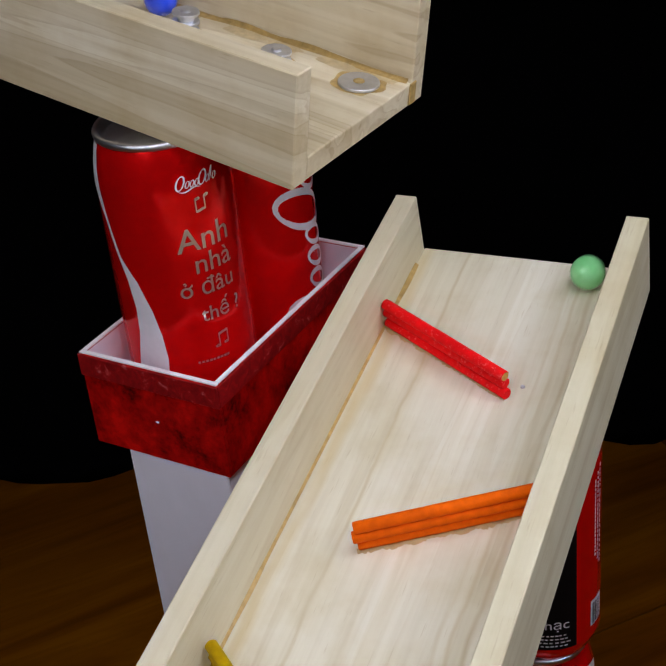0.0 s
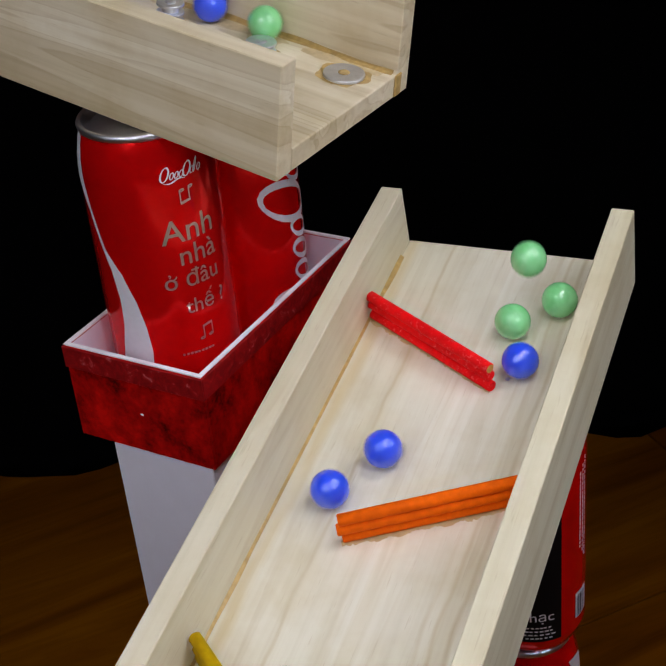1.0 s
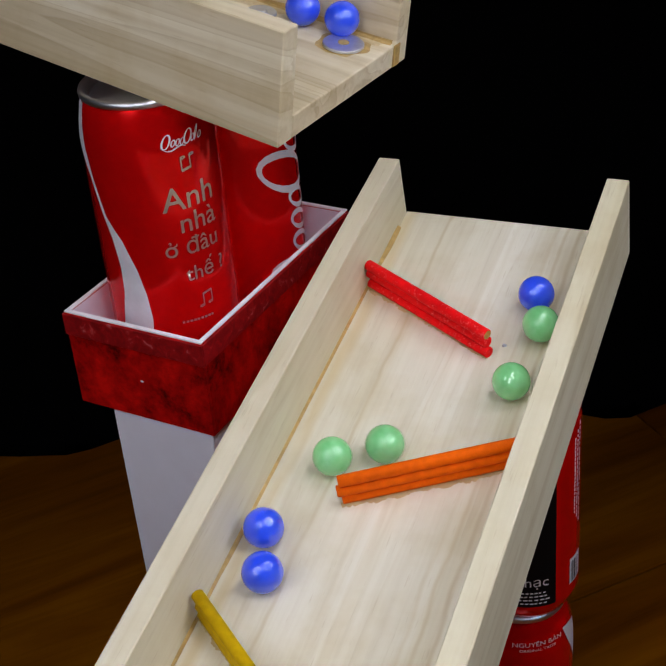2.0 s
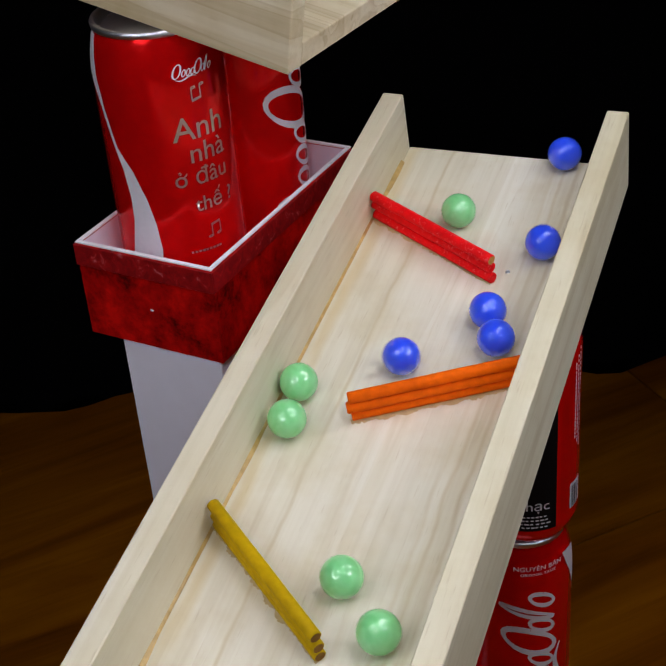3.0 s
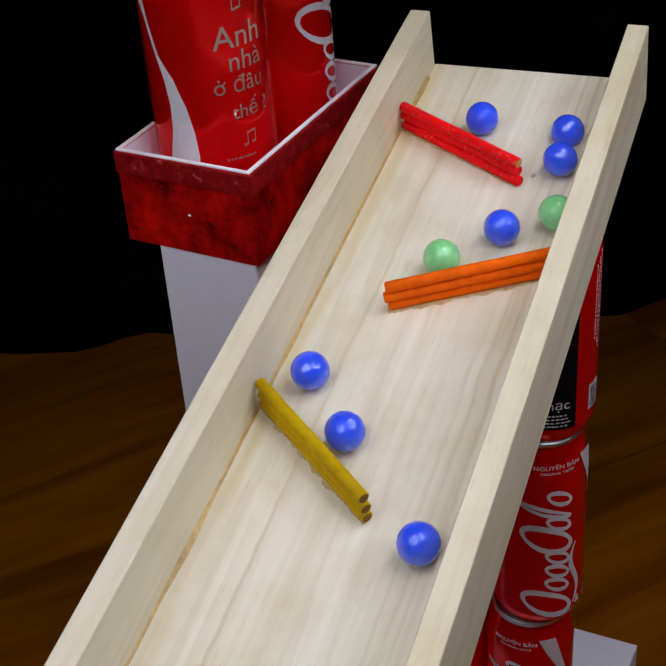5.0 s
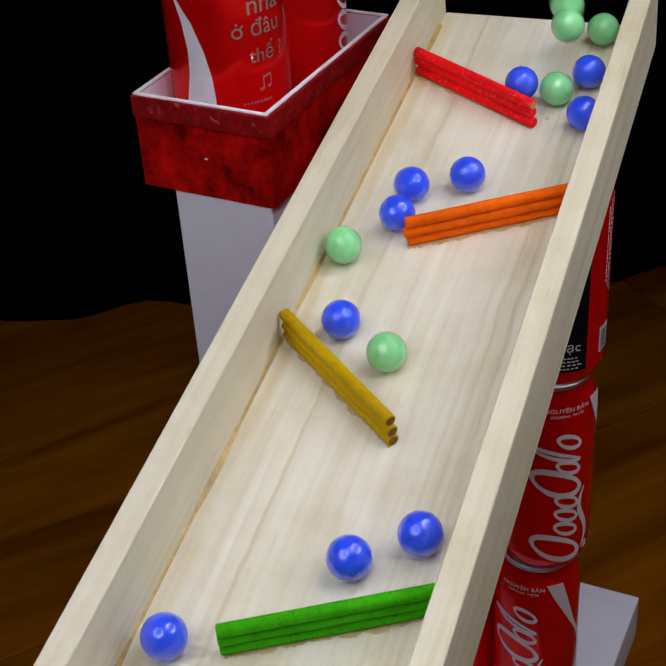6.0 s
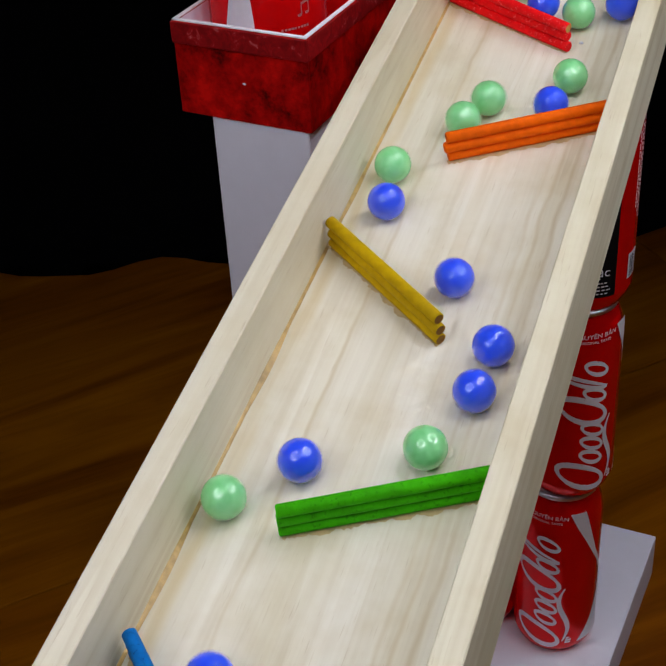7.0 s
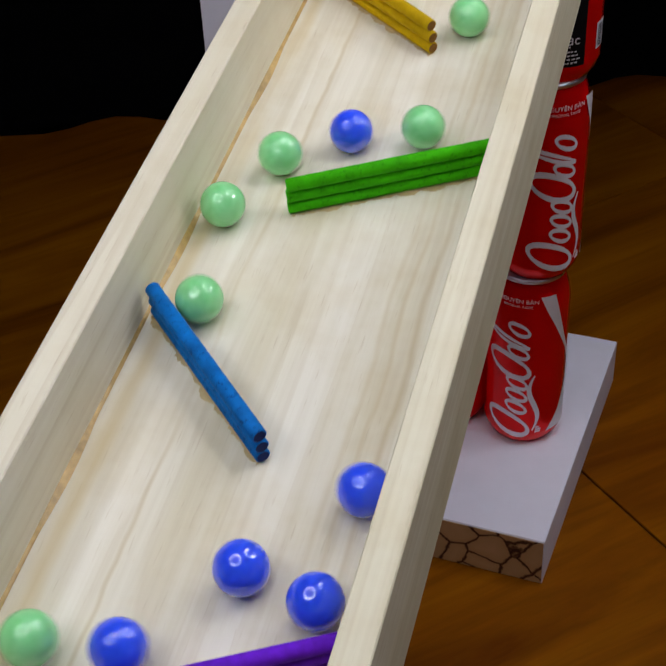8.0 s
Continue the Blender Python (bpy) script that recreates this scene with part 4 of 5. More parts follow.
    walk(marbles[7], [
        (0, up(0.2318, 0.0586)), (0.3, up(0.2318, 0.0586)), (0.8, up(0.1389, 0.0978)), (1, up(0.0739, 0.0978)), (1.119, up(0.0000, 0.0978)), 
        (1.2, air(0.0360, -0.0325, 0.6083)), (1.285, down(0.0640, -0.0371)), (1.806, down(0.0940, -0.0750)), (2.3, down(0.1011, -0.1203)), 
        (2.5, down(0.0936, -0.1573)), (2.7, down(0.0647, -0.1679)), (2.9, down(0.0371, -0.1828)), (3, down(0.0087, -0.1979)), 
        (3.1, down(0.0152, -0.2059)), (3.3, down(0.0220, -0.2292)), (3.5, down(0.0308, -0.2713)), (3.7, down(0.0468, -0.2922)), 
        (3.9, down(0.0693, -0.3077)), (4, down(0.0912, -0.3270)), (4.1, down(0.1004, -0.3392)), (4.2, down(0.0985, -0.3528)), 
        (4.4, down(0.0925, -0.3817)), (4.5, down(0.0796, -0.3915)), (4.7, down(0.0579, -0.3999)), (4.724, down(0.0600, -0.4120)), 
        (4.827, down(0.0180, -0.4450)), (4.916, down(0.0100, -0.4900)), (5.077, down(0.0500, -0.5350)), (5.187, down(0.0900, -0.5750)), 
        (5.260, down(0.0970, -0.6120)), (5.363, down(0.0550, -0.6450)), (5.466, down(0.0200, -0.6850)), (5.593, down(0.0300, -0.7500)), 
        (5.698, down(0.0500, -0.8000)), (5.998, down(0.0278, -0.9645)), (8, down(0.0278, -0.9645))])
    walk(marbles[8], [
        (0, up(0.2318, 0.0776)), (0.5, up(0.2318, 0.0776)), (1, up(0.1084, 0.0978)), (1.2, up(0.0281, 0.0978)), (1.3, up(0.0000, 0.0978)), 
        (1.39, air(0.0515, -0.0400, 0.5800)), (1.47, down(0.0890, -0.0300)), (1.9, down(0.0900, -0.0600)), (2.3, down(0.0890, -0.0970)), (2.5, down(0.0936, -0.1403)), (2.7, down(0.0939, -0.1505)), 
        (2.9, down(0.0820, -0.1651)), (3, down(0.0504, -0.1721)), (3.1, down(0.0350, -0.1800)), (3.3, down(0.0094, -0.1973)), 
        (3.5, down(0.0246, -0.2201)), (3.7, down(0.0316, -0.2464)), (3.9, down(0.0370, -0.2791)), (4, down(0.0539, -0.2957)), (4.1, down(0.0641, -0.3027)), 
        (4.2, down(0.0763, -0.3112)), (4.4, down(0.0990, -0.3348)), (4.5, down(0.0958, -0.3556)), (4.7, down(0.0874, -0.3837)), 
        (4.835, down(0.0600, -0.4120)), (4.936, down(0.0180, -0.4450)), (5.022, down(0.0100, -0.4900)), (5.136, down(0.0500, -0.5350)), 
        (5.243, down(0.0900, -0.5750)), (5.315, down(0.0970, -0.6120)), (5.416, down(0.0550, -0.6450)), (5.516, down(0.0200, -0.6850)), 
        (5.641, down(0.0300, -0.7500)), (5.751, down(0.0600, -0.8000)), (6.051, down(0.0464, -0.9645)), (8, down(0.0464, -0.9645))])
    walk(marbles[9], [
        (0, up(0.2318, 0.0966)), (0.7, up(0.2318, 0.0966)), (1.2, up(0.0861, 0.0978)), (2.14, up(0.0000, 0.0978)), 
        (2.228, air(0.0548, -0.0499, 0.5749)), (2.3, down(0.0950, -0.0682)), (2.5, down(0.0959, -0.0957)), (2.7, down(0.0956, -0.1235)), 
        (2.9, down(0.0967, -0.1509)), (3, down(0.0902, -0.1516)), (3.1, down(0.0874, -0.1564)), (3.3, down(0.0752, -0.1656)), 
        (3.5, down(0.0474, -0.1835)), (3.7, down(0.0285, -0.1950)), (3.9, down(0.0281, -0.1972)), (4.1, down(0.0224, -0.2039)), 
        (4.2, down(0.0202, -0.2104)), (4.4, down(0.0136, -0.2286)), (4.5, down(0.0092, -0.2471)), (4.7, down(0.0133, -0.2664)), 
        (5.076, down(0.0550, -0.3000)), (5.449, down(0.0920, -0.3380)), (5.8, down(0.0936, -0.3880)), (6, down(0.0700, -0.3967)), 
        (6.2, down(0.0518, -0.4044)), (6.4, down(0.0351, -0.4199)), (6.5, down(0.0175, -0.4378)), (6.7, down(0.0119, -0.4631)), 
        (6.8, down(0.0176, -0.4869)), (6.911, down(0.0500, -0.5350)), (7.02, down(0.0900, -0.5750)), (7.092, down(0.0970, -0.6120)), 
        (7.195, down(0.0550, -0.6450)), (7.297, down(0.0200, -0.6850)), (7.423, down(0.0300, -0.7500)), (7.546, down(0.0700, -0.8000)), 
        (7.846, down(0.0650, -0.9645)), (8, down(0.0650, -0.9645))])
    walk(marbles[10], [
        (0, up(0.2486, 0.0206)), (1.48, up(0.2486, 0.0206)), (1.93, up(0.0600, 0.0939)), (2.23, up(0.0000, 0.0939)), 
        (2.3, air(0.0753, -0.0436, 0.5520)), (2.385, down(0.0950, -0.0484)), (2.5, down(0.0937, -0.0461)), (2.7, down(0.0984, -0.0824)), 
        (2.9, down(0.0930, -0.1262)), (3, down(0.0816, -0.1340)), (3.1, down(0.0738, -0.1388)), (3.3, down(0.0573, -0.1521)), 
        (3.5, down(0.0246, -0.1739)), (3.7, down(0.0087, -0.1947)), (3.9, down(0.0096, -0.2110)), (4, down(0.0108, -0.2315)), (4.1, down(0.0109, -0.2447)), 
        (4.2, down(0.0123, -0.2609)), (4.4, down(0.0284, -0.2752)), (4.5, down(0.0495, -0.2861)), (4.7, down(0.0694, -0.3057)), 
        (4.957, down(0.0920, -0.3380)), (5.265, down(0.0970, -0.3850)), (5.8, down(0.0221, -0.4184)), (6, down(0.0140, -0.4468)), 
        (6.2, down(0.0191, -0.4709)), (6.242, down(0.0100, -0.4900)), (6.36, down(0.0500, -0.5350)), (6.472, down(0.0900, -0.5750)), 
        (6.546, down(0.0970, -0.6120)), (6.651, down(0.0550, -0.6450)), (6.756, down(0.0200, -0.6850)), (6.885, down(0.0300, -0.7500)), 
        (6.983, down(0.0300, -0.8000)), (7.283, down(0.0836, -0.9645)), (8, down(0.0836, -0.9645))])
    walk(marbles[11], [
        (0, up(0.2486, 0.0590)), (1.8, up(0.2486, 0.0590)), (2.3, up(0.0148, 0.0978)), (2.346, up(0.0000, 0.0978)), 
        (2.5, air(0.0782, -0.0401, 0.5746)), (2.585, down(0.0950, -0.0449)), (2.7, down(0.0926, -0.0093)), (2.9, down(0.0861, -0.0364)), 
        (3, down(0.0956, -0.0802)), (3.1, down(0.0901, -0.1059)), (3.3, down(0.0773, -0.1473)), (3.5, down(0.0555, -0.1549)), 
        (3.7, down(0.0414, -0.1746)), (3.9, down(0.0383, -0.1775)), (4.1, down(0.0350, -0.1836)), (4.2, down(0.0342, -0.1911)), 
        (4.4, down(0.0247, -0.1976)), (4.5, down(0.0139, -0.2075)), (4.7, down(0.0103, -0.2240)), (4.853, down(0.0120, -0.2450)), 
        (5.36, down(0.0550, -0.3000)), (5.8, down(0.0976, -0.3433)), (6, down(0.0933, -0.3794)), (6.2, down(0.0822, -0.3976)), 
        (6.4, down(0.0641, -0.3996)), (6.5, down(0.0461, -0.4059)), (6.6, down(0.0360, -0.4139)), (6.7, down(0.0272, -0.4258)), 
        (6.8, down(0.0087, -0.4455)), (7, down(0.0349, -0.5122)), (7.057, down(0.0500, -0.5350)), (7.169, down(0.0900, -0.5750)), 
        (7.244, down(0.0970, -0.6120)), (7.35, down(0.0550, -0.6450)), (7.455, down(0.0200, -0.6850)), (7.586, down(0.0300, -0.7500)), 
        (7.687, down(0.0400, -0.8000)), (7.987, down(0.1022, -0.9645))])
    walk(marbles[12], [
        (0, up(0.2486, 0.0396)), (1.8, up(0.2486, 0.0396)), (2.3, up(0.0185, 0.0583)), (2.354, up(0.0000, 0.0583)), 
        (2.5, air(0.0491, -0.0751, 0.5858)), (2.585, down(0.0771, -0.0804)), (2.7, down(0.0726, -0.0513)), (2.9, down(0.0641, -0.0509)), 
        (3, down(0.0470, -0.0627)), (3.1, down(0.0399, -0.0671)), (3.3, down(0.0404, -0.0640)), (3.5, down(0.0385, -0.0641)), 
        (3.7, down(0.0418, -0.0672)), (3.9, down(0.0464, -0.0721)), (4, down(0.0534, -0.0741)), (4.1, down(0.0547, -0.0746)), (4.2, down(0.0604, -0.0782)), 
        (4.4, down(0.0722, -0.0881)), (4.5, down(0.0860, -0.0927)), (4.7, down(0.1023, -0.1052)), (4.86, down(0.1018, -0.1190)), 
        (5.08, down(0.1015, -0.1400)), (5.25, down(0.0950, -0.1540)), (5.42, down(0.0740, -0.1660)), (5.6, down(0.0480, -0.1810)), (5.8, down(0.0243, -0.1940)), (6, down(0.0101, -0.2230)), 
        (6.2, down(0.0134, -0.2472)), (6.4, down(0.0187, -0.2767)), (6.5, down(0.0402, -0.2830)), (6.7, down(0.0591, -0.3066)), 
        (6.8, down(0.0780, -0.3299)), (7, down(0.0791, -0.3959)), (7.2, down(0.0114, -0.4240)), (7.4, down(0.0194, -0.4953)), 
        (7.5, down(0.0542, -0.5136)), (7.6, down(0.0877, -0.5472)), (7.7, down(0.0947, -0.5888)), (7.8, down(0.0759, -0.6163)), 
        (7.9, down(0.0451, -0.6282)), (8, down(0.0153, -0.6477))])
    walk(marbles[13], [
        (0, up(0.2486, 0.0776)), (2.2, up(0.2486, 0.0776)), (2.7, up(0.0000, 0.0835)), (2.9, air(0.0779, -0.0546, 0.5492)), (3, down(0.0898, -0.0059)), 
        (3.1, down(0.0990, -0.0027)), (3.3, down(0.0973, -0.0016)), (3.5, down(0.0930, -0.0086)), (3.7, down(0.1003, -0.0124)), 
        (3.9, down(0.0946, -0.0162)), (4, down(0.0916, -0.0363)), (4.1, down(0.0846, -0.0450)), (4.2, down(0.0781, -0.0515)), 
        (4.4, down(0.0622, -0.0678)), (4.5, down(0.0510, -0.0668)), (4.7, down(0.0450, -0.0615)), (5.8, down(0.0506, -0.0696)), 
        (6, down(0.0635, -0.0784)), (6.2, down(0.0652, -0.0768)), (6.4, down(0.0661, -0.0806)), (6.5, down(0.0651, -0.0729)), 
        (6.7, down(0.0490, -0.0754)), (6.8, down(0.0467, -0.0732)), (7, down(0.0557, -0.0731)), (7.2, down(0.0792, -0.0812)), 
        (7.4, down(0.0954, -0.1546)), (7.5, down(0.0710, -0.1568)), (8, down(0.0710, -0.1618))])
    walk(marbles[14], [
        (0, up(0.2486, 0.0966)), (2.72, up(0.2486, 0.0966)), (3.17, up(0.0600, 0.0865)), (3.47, up(0.0000, 0.0865)), 
        (3.5, air(0.0584, -0.0480, 0.5878)), (3.585, down(0.0864, -0.0529)), (3.7, down(0.0732, -0.0500)), (3.9, down(0.0810, -0.0725)), 
        (4, down(0.0987, -0.0594)), (4.1, down(0.0991, -0.0671)), (4.2, down(0.1019, -0.0791)), (4.4, down(0.1000, -0.1064)), 
        (4.5, down(0.1014, -0.1370)), (4.7, down(0.0915, -0.1509)), (5.011, down(0.0550, -0.1760)), (5.333, down(0.0180, -0.2030)), 
        (5.631, down(0.0120, -0.2450)), (5.8, down(0.0206, -0.2676)), (6, down(0.0516, -0.2878)), (6.2, down(0.0749, -0.3064)), 
        (6.4, down(0.0980, -0.3321)), (6.5, down(0.0961, -0.3570)), (6.6, down(0.0917, -0.3741)), (6.7, down(0.0887, -0.3954)), 
        (6.8, down(0.0715, -0.4056)), (7, down(0.0102, -0.4376)), (7.2, down(0.0310, -0.5122)), (7.26, down(0.0500, -0.5350)), 
        (7.375, down(0.0900, -0.5750)), (7.451, down(0.0970, -0.6120)), (7.56, down(0.0550, -0.6450)), (7.667, down(0.0200, -0.6850)), 
        (7.801, down(0.0300, -0.7500)), (8, down(0.0300, -0.8482))])
    walk(marbles[15], [
        (0, up(0.2654, 0.0206)), (2.98, up(0.2654, 0.0206)), (3.43, up(0.0800, 0.0978)), (3.73, up(0.0000, 0.0978)), 
        (3.8, air(0.0616, -0.0371, 0.5784)), (3.9, air(0.0859, -0.0415, 0.5420)), (4, down(0.0692, 0.0098)), (4.1, down(0.0682, 0.0046)), 
        (4.2, down(0.0644, -0.0020)), (4.3, air(0.0600, 0.0220, 0.5250)), (4.4, air(0.0500, 0.0500, 0.4400)), (4.55, air(0.0350, 0.0600, 0.2000)), 
        (4.65, air(0.0300, 0.0450, 0.0087)), (5, air(0.0300, 0.0420, 0.0087)), (7.2, air(0.0320, 0.0420, 0.0087)), (7.4, air(0.0527, 0.5856, 0.0087)), 
        (7.5, air(0.0711, 0.5688, 0.0087)), (7.6, air(0.0641, 0.7570, 0.0087)), (8, air(0.1141, 1.0070, 0.0087))])
    walk(marbles[16], [
        (0, up(0.2654, 0.0396)), (3.28, up(0.2654, 0.0396)), (3.73, up(0.0600, 0.0978)), (4.03, up(0.0000, 0.0978)), 
        (4.1, air(0.0579, -0.0365, 0.5712)), (4.2, air(0.0815, -0.0407, 0.5290)), (4.4, down(0.0961, -0.0199)), (4.5, down(0.0944, -0.0521)), 
        (4.7, down(0.0916, -0.0805)), (4.85, down(0.0830, -0.1120)), (5, down(0.0780, -0.1490)), (5.15, down(0.0580, -0.1735)), 
        (5.4, down(0.0280, -0.1960)), (5.627, down(0.0140, -0.2140)), (5.8, down(0.0151, -0.2336)), (6, down(0.0253, -0.2722)), (6.2, down(0.0515, -0.2836)), 
        (6.4, down(0.0763, -0.3031)), (6.5, down(0.0998, -0.3248)), (6.6, down(0.0971, -0.3407)), (6.7, down(0.0951, -0.3579)), 
        (6.8, down(0.0893, -0.3902)), (7, down(0.0329, -0.4133)), (7.2, down(0.0216, -0.4763)), (7.235, down(0.0100, -0.4900)), 
        (7.354, down(0.0500, -0.5350)), (7.465, down(0.0900, -0.5750)), (7.539, down(0.0970, -0.6120)), (7.644, down(0.0550, -0.6450)), 
        (7.748, down(0.0200, -0.6850)), (7.877, down(0.0300, -0.7500)), (8, down(0.0300, -0.8123))])
    walk(marbles[17], [
        (0, up(0.2654, 0.0586)), (3.58, up(0.2654, 0.0586)), (4.03, up(0.0800, 0.0978)), (4.33, up(0.0000, 0.0978)), 
        (4.4, air(0.0522, -0.0354, 0.5692)), (4.5, down(0.0829, -0.0125)), (4.7, down(0.0965, -0.0470)), (4.889, down(0.0940, -0.0750)), 
        (5.177, down(0.0940, -0.1180)), (5.392, down(0.0960, -0.1500)), (5.8, down(0.0448, -0.1828)), (6, down(0.0288, -0.1954)), 
        (6.2, down(0.0151, -0.2118)), (6.4, down(0.0111, -0.2346)), (6.5, down(0.0176, -0.2583)), (6.7, down(0.0298, -0.2847)), 
        (6.8, down(0.0526, -0.3036)), (7, down(0.0902, -0.3627)), (7.2, down(0.0418, -0.4119)), (7.4, down(0.0111, -0.4515)), 
        (7.5, down(0.0198, -0.4852)), (7.6, down(0.0377, -0.5168)), (7.7, down(0.0662, -0.5488)), (7.8, down(0.0979, -0.5838)), 
        (7.9, down(0.0813, -0.6202)), (8, down(0.0430, -0.6444))])
    walk(marbles[18], [
        (0, up(0.2654, 0.0776)), (3.99, up(0.2654, 0.0776)), (4.44, up(0.0600, 0.0750)), (4.74, up(0.0000, 0.0750)), 
        (4.835, air(0.0458, -0.0502, 0.5767)), (4.91, down(0.0820, -0.0500)), (5.15, down(0.0940, -0.0880)), (5.45, down(0.0960, -0.1350)), 
        (5.8, down(0.0641, -0.1545)), (6, down(0.0294, -0.1724)), (6.2, down(0.0087, -0.1879)), (6.4, down(0.0146, -0.2070)), 
        (6.5, down(0.0190, -0.2279)), (6.7, down(0.0221, -0.2647)), (6.8, down(0.0298, -0.2853)), (7, down(0.0916, -0.3361)), 
        (7.2, down(0.0697, -0.3922)), (7.4, down(0.0087, -0.4285)), (7.5, down(0.0173, -0.4587)), (7.6, down(0.0228, -0.5027)), 
        (7.7, down(0.0523, -0.5297)), (7.8, down(0.0831, -0.5712)), (7.9, down(0.0820, -0.6015)), (8, down(0.0703, -0.6104))])
    walk(marbles[19], [
        (0, up(0.2654, 0.0966)), (4.19, up(0.2654, 0.0966)), (4.64, up(0.0600, 0.0750)), (4.94, up(0.0000, 0.0750)), 
        (5.035, air(0.0458, -0.0480, 0.5770)), (5.11, down(0.0820, -0.0460)), (5.35, down(0.0940, -0.0820)), (5.62, down(0.0990, -0.1220)), 
        (5.8, down(0.0843, -0.1407)), (6, down(0.0549, -0.1600)), (6.2, down(0.0296, -0.1690)), (6.4, down(0.0093, -0.1835)), 
        (6.5, down(0.0168, -0.1976)), (6.7, down(0.0216, -0.2278)), (6.8, down(0.0252, -0.2565)), (7, down(0.0650, -0.2990)), 
        (7.2, down(0.0969, -0.3772)), (7.4, down(0.0472, -0.4037)), (7.5, down(0.0195, -0.4291)), (7.6, down(0.0128, -0.4625)), 
        (7.7, down(0.0230, -0.5074)), (7.8, down(0.0592, -0.5342)), (7.9, down(0.0922, -0.5791)), (8, down(0.0960, -0.6169))])
    walk(marbles[20], [
        (0, up(0.2822, 0.0206)), (4.43, up(0.2822, 0.0206)), (4.88, up(0.0600, 0.0750)), (5.18, up(0.0000, 0.0750)), 
        (5.275, air(0.0447, -0.0475, 0.5770)), (5.35, down(0.0800, -0.0450)), (5.58, down(0.0940, -0.0700)), (5.8, down(0.0924, -0.0870)), 
        (6, down(0.1011, -0.1003)), (6.2, down(0.0950, -0.1229)), (6.4, down(0.0892, -0.1519)), (6.5, down(0.0725, -0.1595)), 
        (6.7, down(0.0510, -0.1768)), (6.8, down(0.0296, -0.1921)), (7, down(0.0200, -0.2539)), (7.2, down(0.0705, -0.3036)), 
        (7.4, down(0.0937, -0.3894)), (7.5, down(0.0582, -0.4120)), (7.6, down(0.0132, -0.4346)), (7.7, down(0.0281, -0.4565)), 
        (7.8, down(0.0469, -0.4927)), (7.9, down(0.0634, -0.5432)), (8, down(0.0999, -0.5743))])
    walk(marbles[21], [
        (0, up(0.2822, 0.0396)), (4.65, up(0.2822, 0.0396)), (5.1, up(0.0600, 0.0750)), (5.4, up(0.0000, 0.0750)), 
        (5.495, air(0.0447, -0.0426, 0.5777)), (5.57, down(0.0800, -0.0360)), (5.69, down(0.0940, -0.0340)), (5.8, down(0.0940, -0.0323)), 
        (6, down(0.0966, -0.0626)), (6.2, down(0.0981, -0.0651)), (6.4, down(0.0887, -0.0781)), (6.5, down(0.0860, -0.0915)), 
        (6.7, down(0.0956, -0.1121)), (6.8, down(0.0995, -0.1305)), (7, down(0.0793, -0.1649)), (7.2, down(0.0298, -0.1934)), 
        (7.4, down(0.0183, -0.2440)), (7.5, down(0.0285, -0.2767)), (7.6, down(0.0573, -0.2940)), (7.7, down(0.0819, -0.3251)), 
        (7.8, down(0.0987, -0.3719)), (7.9, down(0.0784, -0.3912)), (8, down(0.0489, -0.4004))])
    walk(marbles[22], [
        (0, up(0.2822, 0.0586)), (4.98, up(0.2822, 0.0586)), (5.43, up(0.0600, 0.0978)), (5.73, up(0.0000, 0.0978)), 
        (5.8, air(0.0975, -0.0436, 0.5313)), (5.885, down(0.0972, -0.0250)), (6, down(0.0963, -0.0205)), (6.2, down(0.0942, -0.0730)), 
        (6.4, down(0.0997, -0.1278)), (6.5, down(0.0916, -0.1467)), (6.7, down(0.0711, -0.1645)), (6.8, down(0.0508, -0.1743)), 
        (7, down(0.0149, -0.2262)), (7.2, down(0.0528, -0.2900)), (7.4, down(0.0972, -0.3634)), (7.5, down(0.0958, -0.3894)), 
        (7.6, down(0.0870, -0.3987)), (7.7, down(0.0675, -0.4056)), (7.8, down(0.0470, -0.4171)), (7.9, down(0.0234, -0.4322)), 
        (8, down(0.0106, -0.4522))])
    walk(marbles[23], [
        (0, up(0.2822, 0.0776)), (4.79, up(0.2822, 0.0776)), (5.24, up(0.0600, 0.0750)), (5.54, up(0.0000, 0.0750)), 
        (5.635, air(0.0392, -0.0394, 0.5781)), (5.7, down(0.0700, -0.0300)), (5.8, down(0.0739, -0.0308)), (6, down(0.0828, -0.0807)), 
        (6.2, down(0.0820, -0.0848)), (6.4, down(0.0892, -0.1030)), (6.5, down(0.0942, -0.1213)), (6.7, down(0.0954, -0.1518)), 
        (6.8, down(0.0884, -0.1607)), (7, down(0.0391, -0.1845)), (7.2, down(0.0177, -0.2487)), (7.4, down(0.0780, -0.3218)), 
        (7.5, down(0.0953, -0.3555)), (7.6, down(0.0787, -0.3799)), (7.7, down(0.0519, -0.3897)), (7.8, down(0.0277, -0.4163)), 
        (7.9, down(0.0101, -0.4538)), (8, down(0.0188, -0.5032))])
    walk(marbles[24], [
        (0, up(0.2822, 0.0966)), (5.18, up(0.2822, 0.0966)), (5.63, up(0.0600, 0.0860)), (5.93, up(0.0000, 0.0860)), (6, air(0.0823, -0.0529, 0.5260)), 
        (6.2, down(0.0805, -0.0518)), (6.4, down(0.0814, -0.0589)), (6.5, down(0.0839, -0.0656)), (6.7, down(0.0854, -0.0930)), 
        (6.8, down(0.0850, -0.1201)), (7, down(0.0475, -0.1651)), (7.2, down(0.0187, -0.2288)), (7.4, down(0.0434, -0.2814)), 
        (7.5, down(0.0621, -0.3069)), (7.6, down(0.0893, -0.3290)), (7.7, down(0.0978, -0.3638)), (7.8, down(0.0829, -0.3958)), 
        (7.9, down(0.0532, -0.4021)), (8, down(0.0239, -0.4187))])
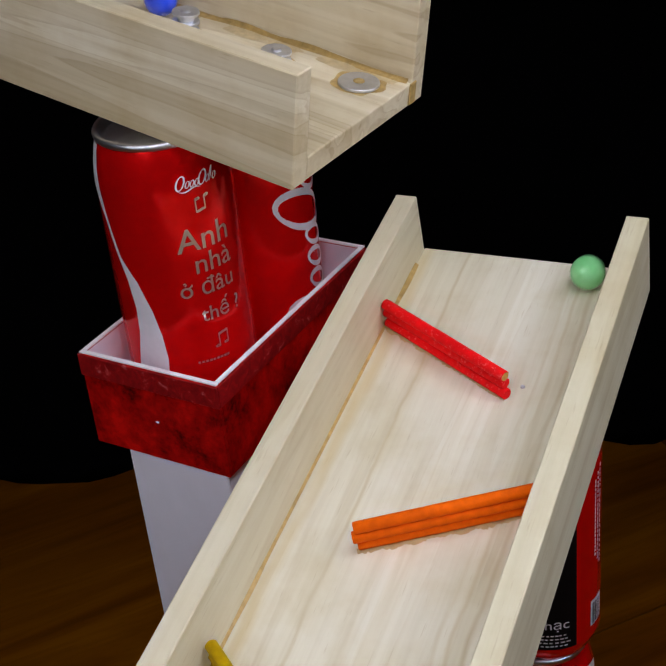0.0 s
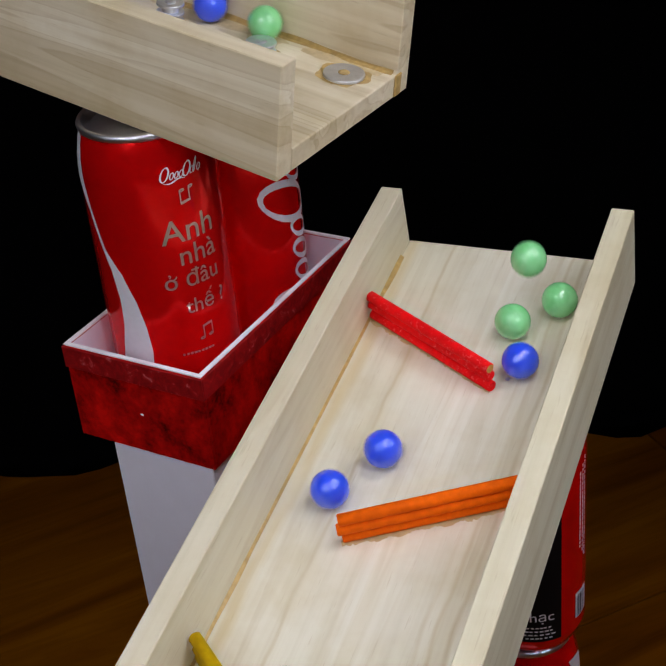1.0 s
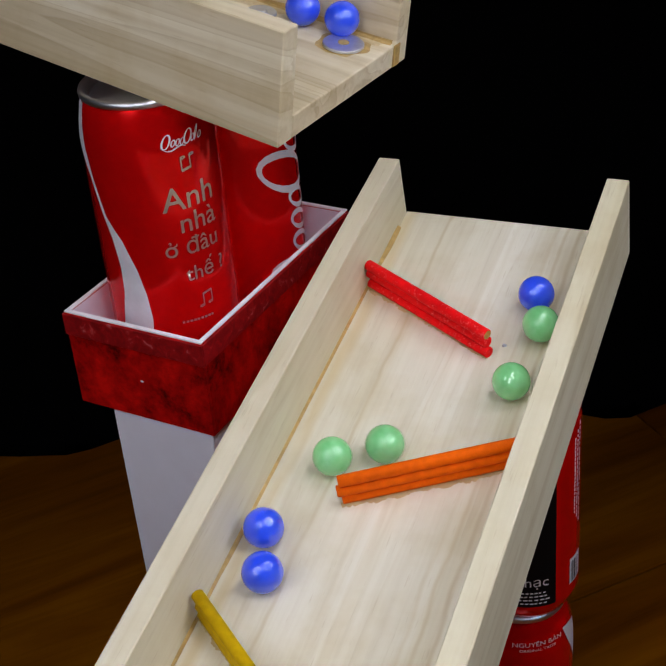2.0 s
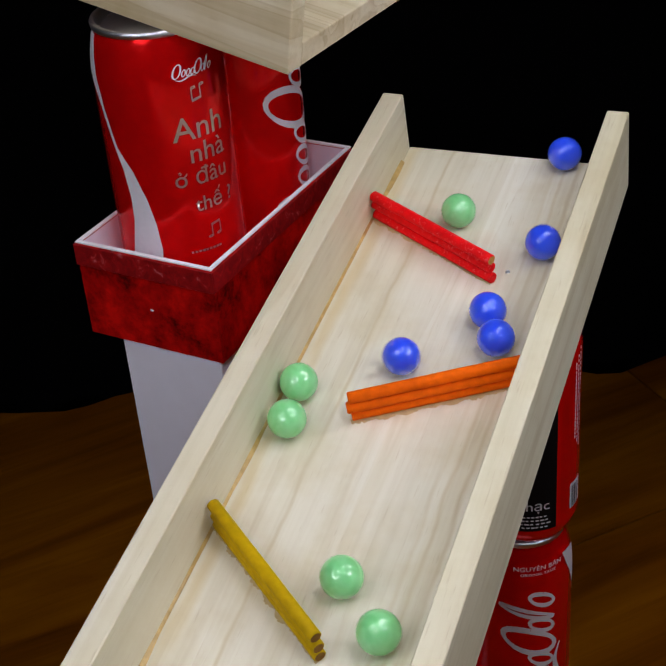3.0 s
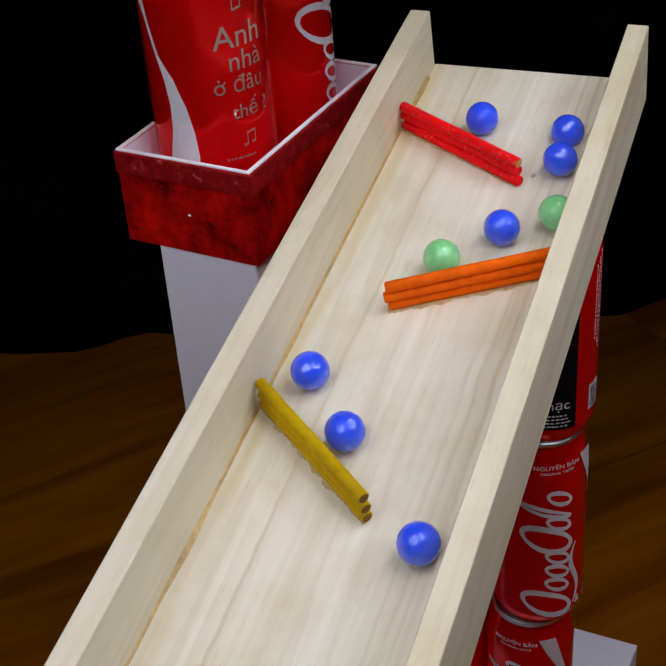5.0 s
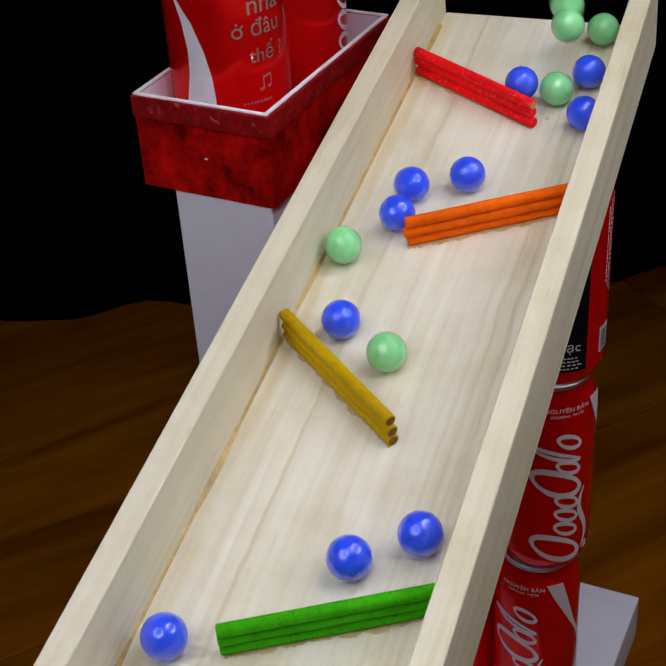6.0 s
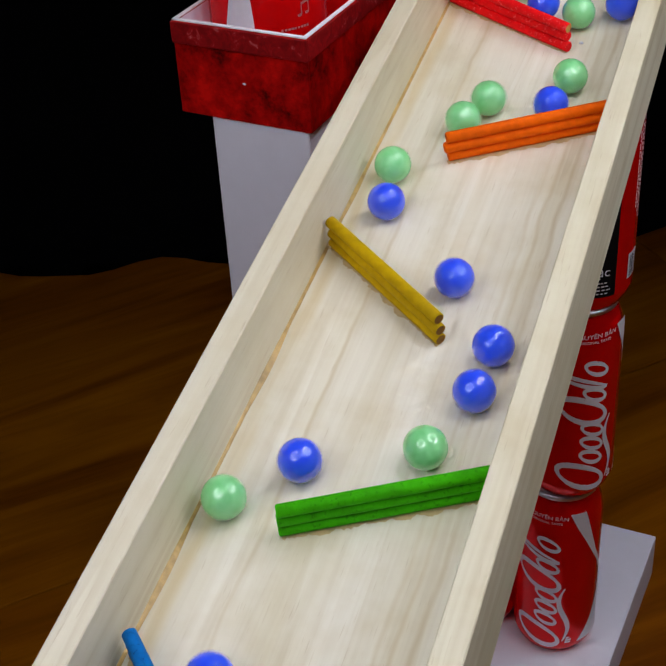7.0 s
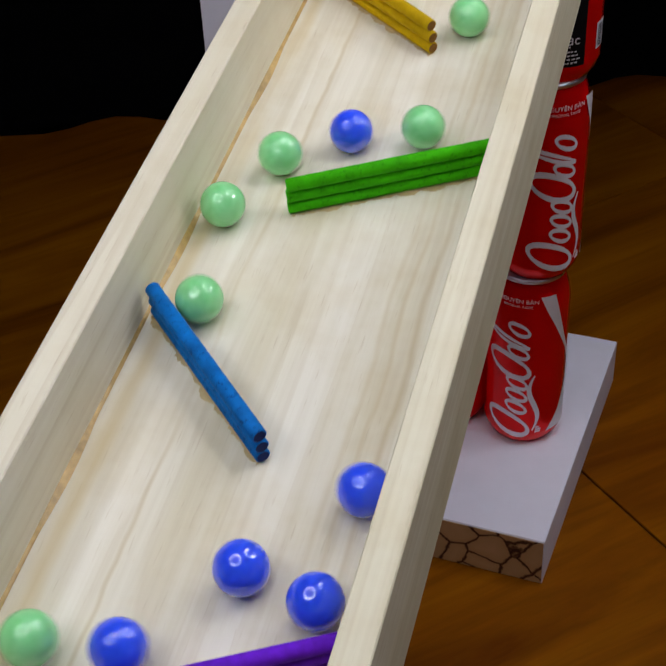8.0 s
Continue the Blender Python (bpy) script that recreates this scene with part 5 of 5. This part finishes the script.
    walk(marbles[25], [
        (0, up(0.2990, 0.0206)), (5.18, up(0.2990, 0.0206)), (5.63, up(0.0800, 0.0960)), (5.93, up(0.0000, 0.0960)), (6, air(0.0794, -0.0422, 0.5337)), 
        (6.085, down(0.0950, -0.0470)), (6.2, down(0.0537, -0.0366)), (6.4, down(0.0371, -0.0605)), (6.5, down(0.0379, -0.0541)), 
        (6.7, down(0.0347, -0.0622)), (6.8, down(0.0324, -0.0634)), (7, down(0.0764, -0.0797)), (7.2, down(0.0864, -0.0949)), 
        (7.4, down(0.0766, -0.1572)), (7.5, down(0.0440, -0.1699)), (7.6, down(0.0108, -0.1983)), (7.8, down(0.0264, -0.2669)), 
        (7.9, down(0.0500, -0.2919)), (8, down(0.0801, -0.3142))])
    walk(marbles[26], [
        (0, up(0.2990, 0.0396)), (5.38, up(0.2990, 0.0396)), (5.83, up(0.0600, 0.0978)), (6.13, up(0.0000, 0.0978)), 
        (6.2, air(0.0743, -0.0394, 0.5249)), (6.4, down(0.0604, -0.0233)), (6.5, down(0.0460, -0.0388)), (6.7, down(0.0403, -0.0504)), 
        (6.8, down(0.0378, -0.0470)), (7, down(0.0417, -0.0535)), (8, down(0.0417, -0.0585))])
    walk(marbles[27], [
        (0, up(0.2990, 0.0586)), (5.48, up(0.2990, 0.0586)), (5.93, up(0.0800, 0.0978)), (6.23, up(0.0000, 0.0978)), 
        (6.325, air(0.0561, -0.0255, 0.5786)), (6.4, down(0.0974, -0.0229)), (6.5, down(0.0975, -0.0485)), (6.7, down(0.0970, -0.0757)), 
        (6.8, down(0.0964, -0.0965)), (7, down(0.0839, -0.1395)), (7.2, down(0.0527, -0.1754)), (7.4, down(0.0122, -0.2163)), 
        (7.5, down(0.0213, -0.2448)), (7.6, down(0.0304, -0.2803)), (7.7, down(0.0592, -0.2964)), (7.8, down(0.0871, -0.3286)), 
        (7.9, down(0.0972, -0.3707)), (8, down(0.0774, -0.3931))])
    walk(marbles[28], [
        (0, up(0.2990, 0.0776)), (6.08, up(0.2990, 0.0776)), (6.53, up(0.0600, 0.0734)), (6.83, up(0.0000, 0.0734)), 
        (6.925, air(0.0543, -0.0606, 0.5754)), (7, down(0.0977, -0.0681)), (7.2, down(0.0989, -0.0857)), (7.4, down(0.0906, -0.1342)), 
        (7.5, down(0.0632, -0.1462)), (8, down(0.0632, -0.1512))])

motions()
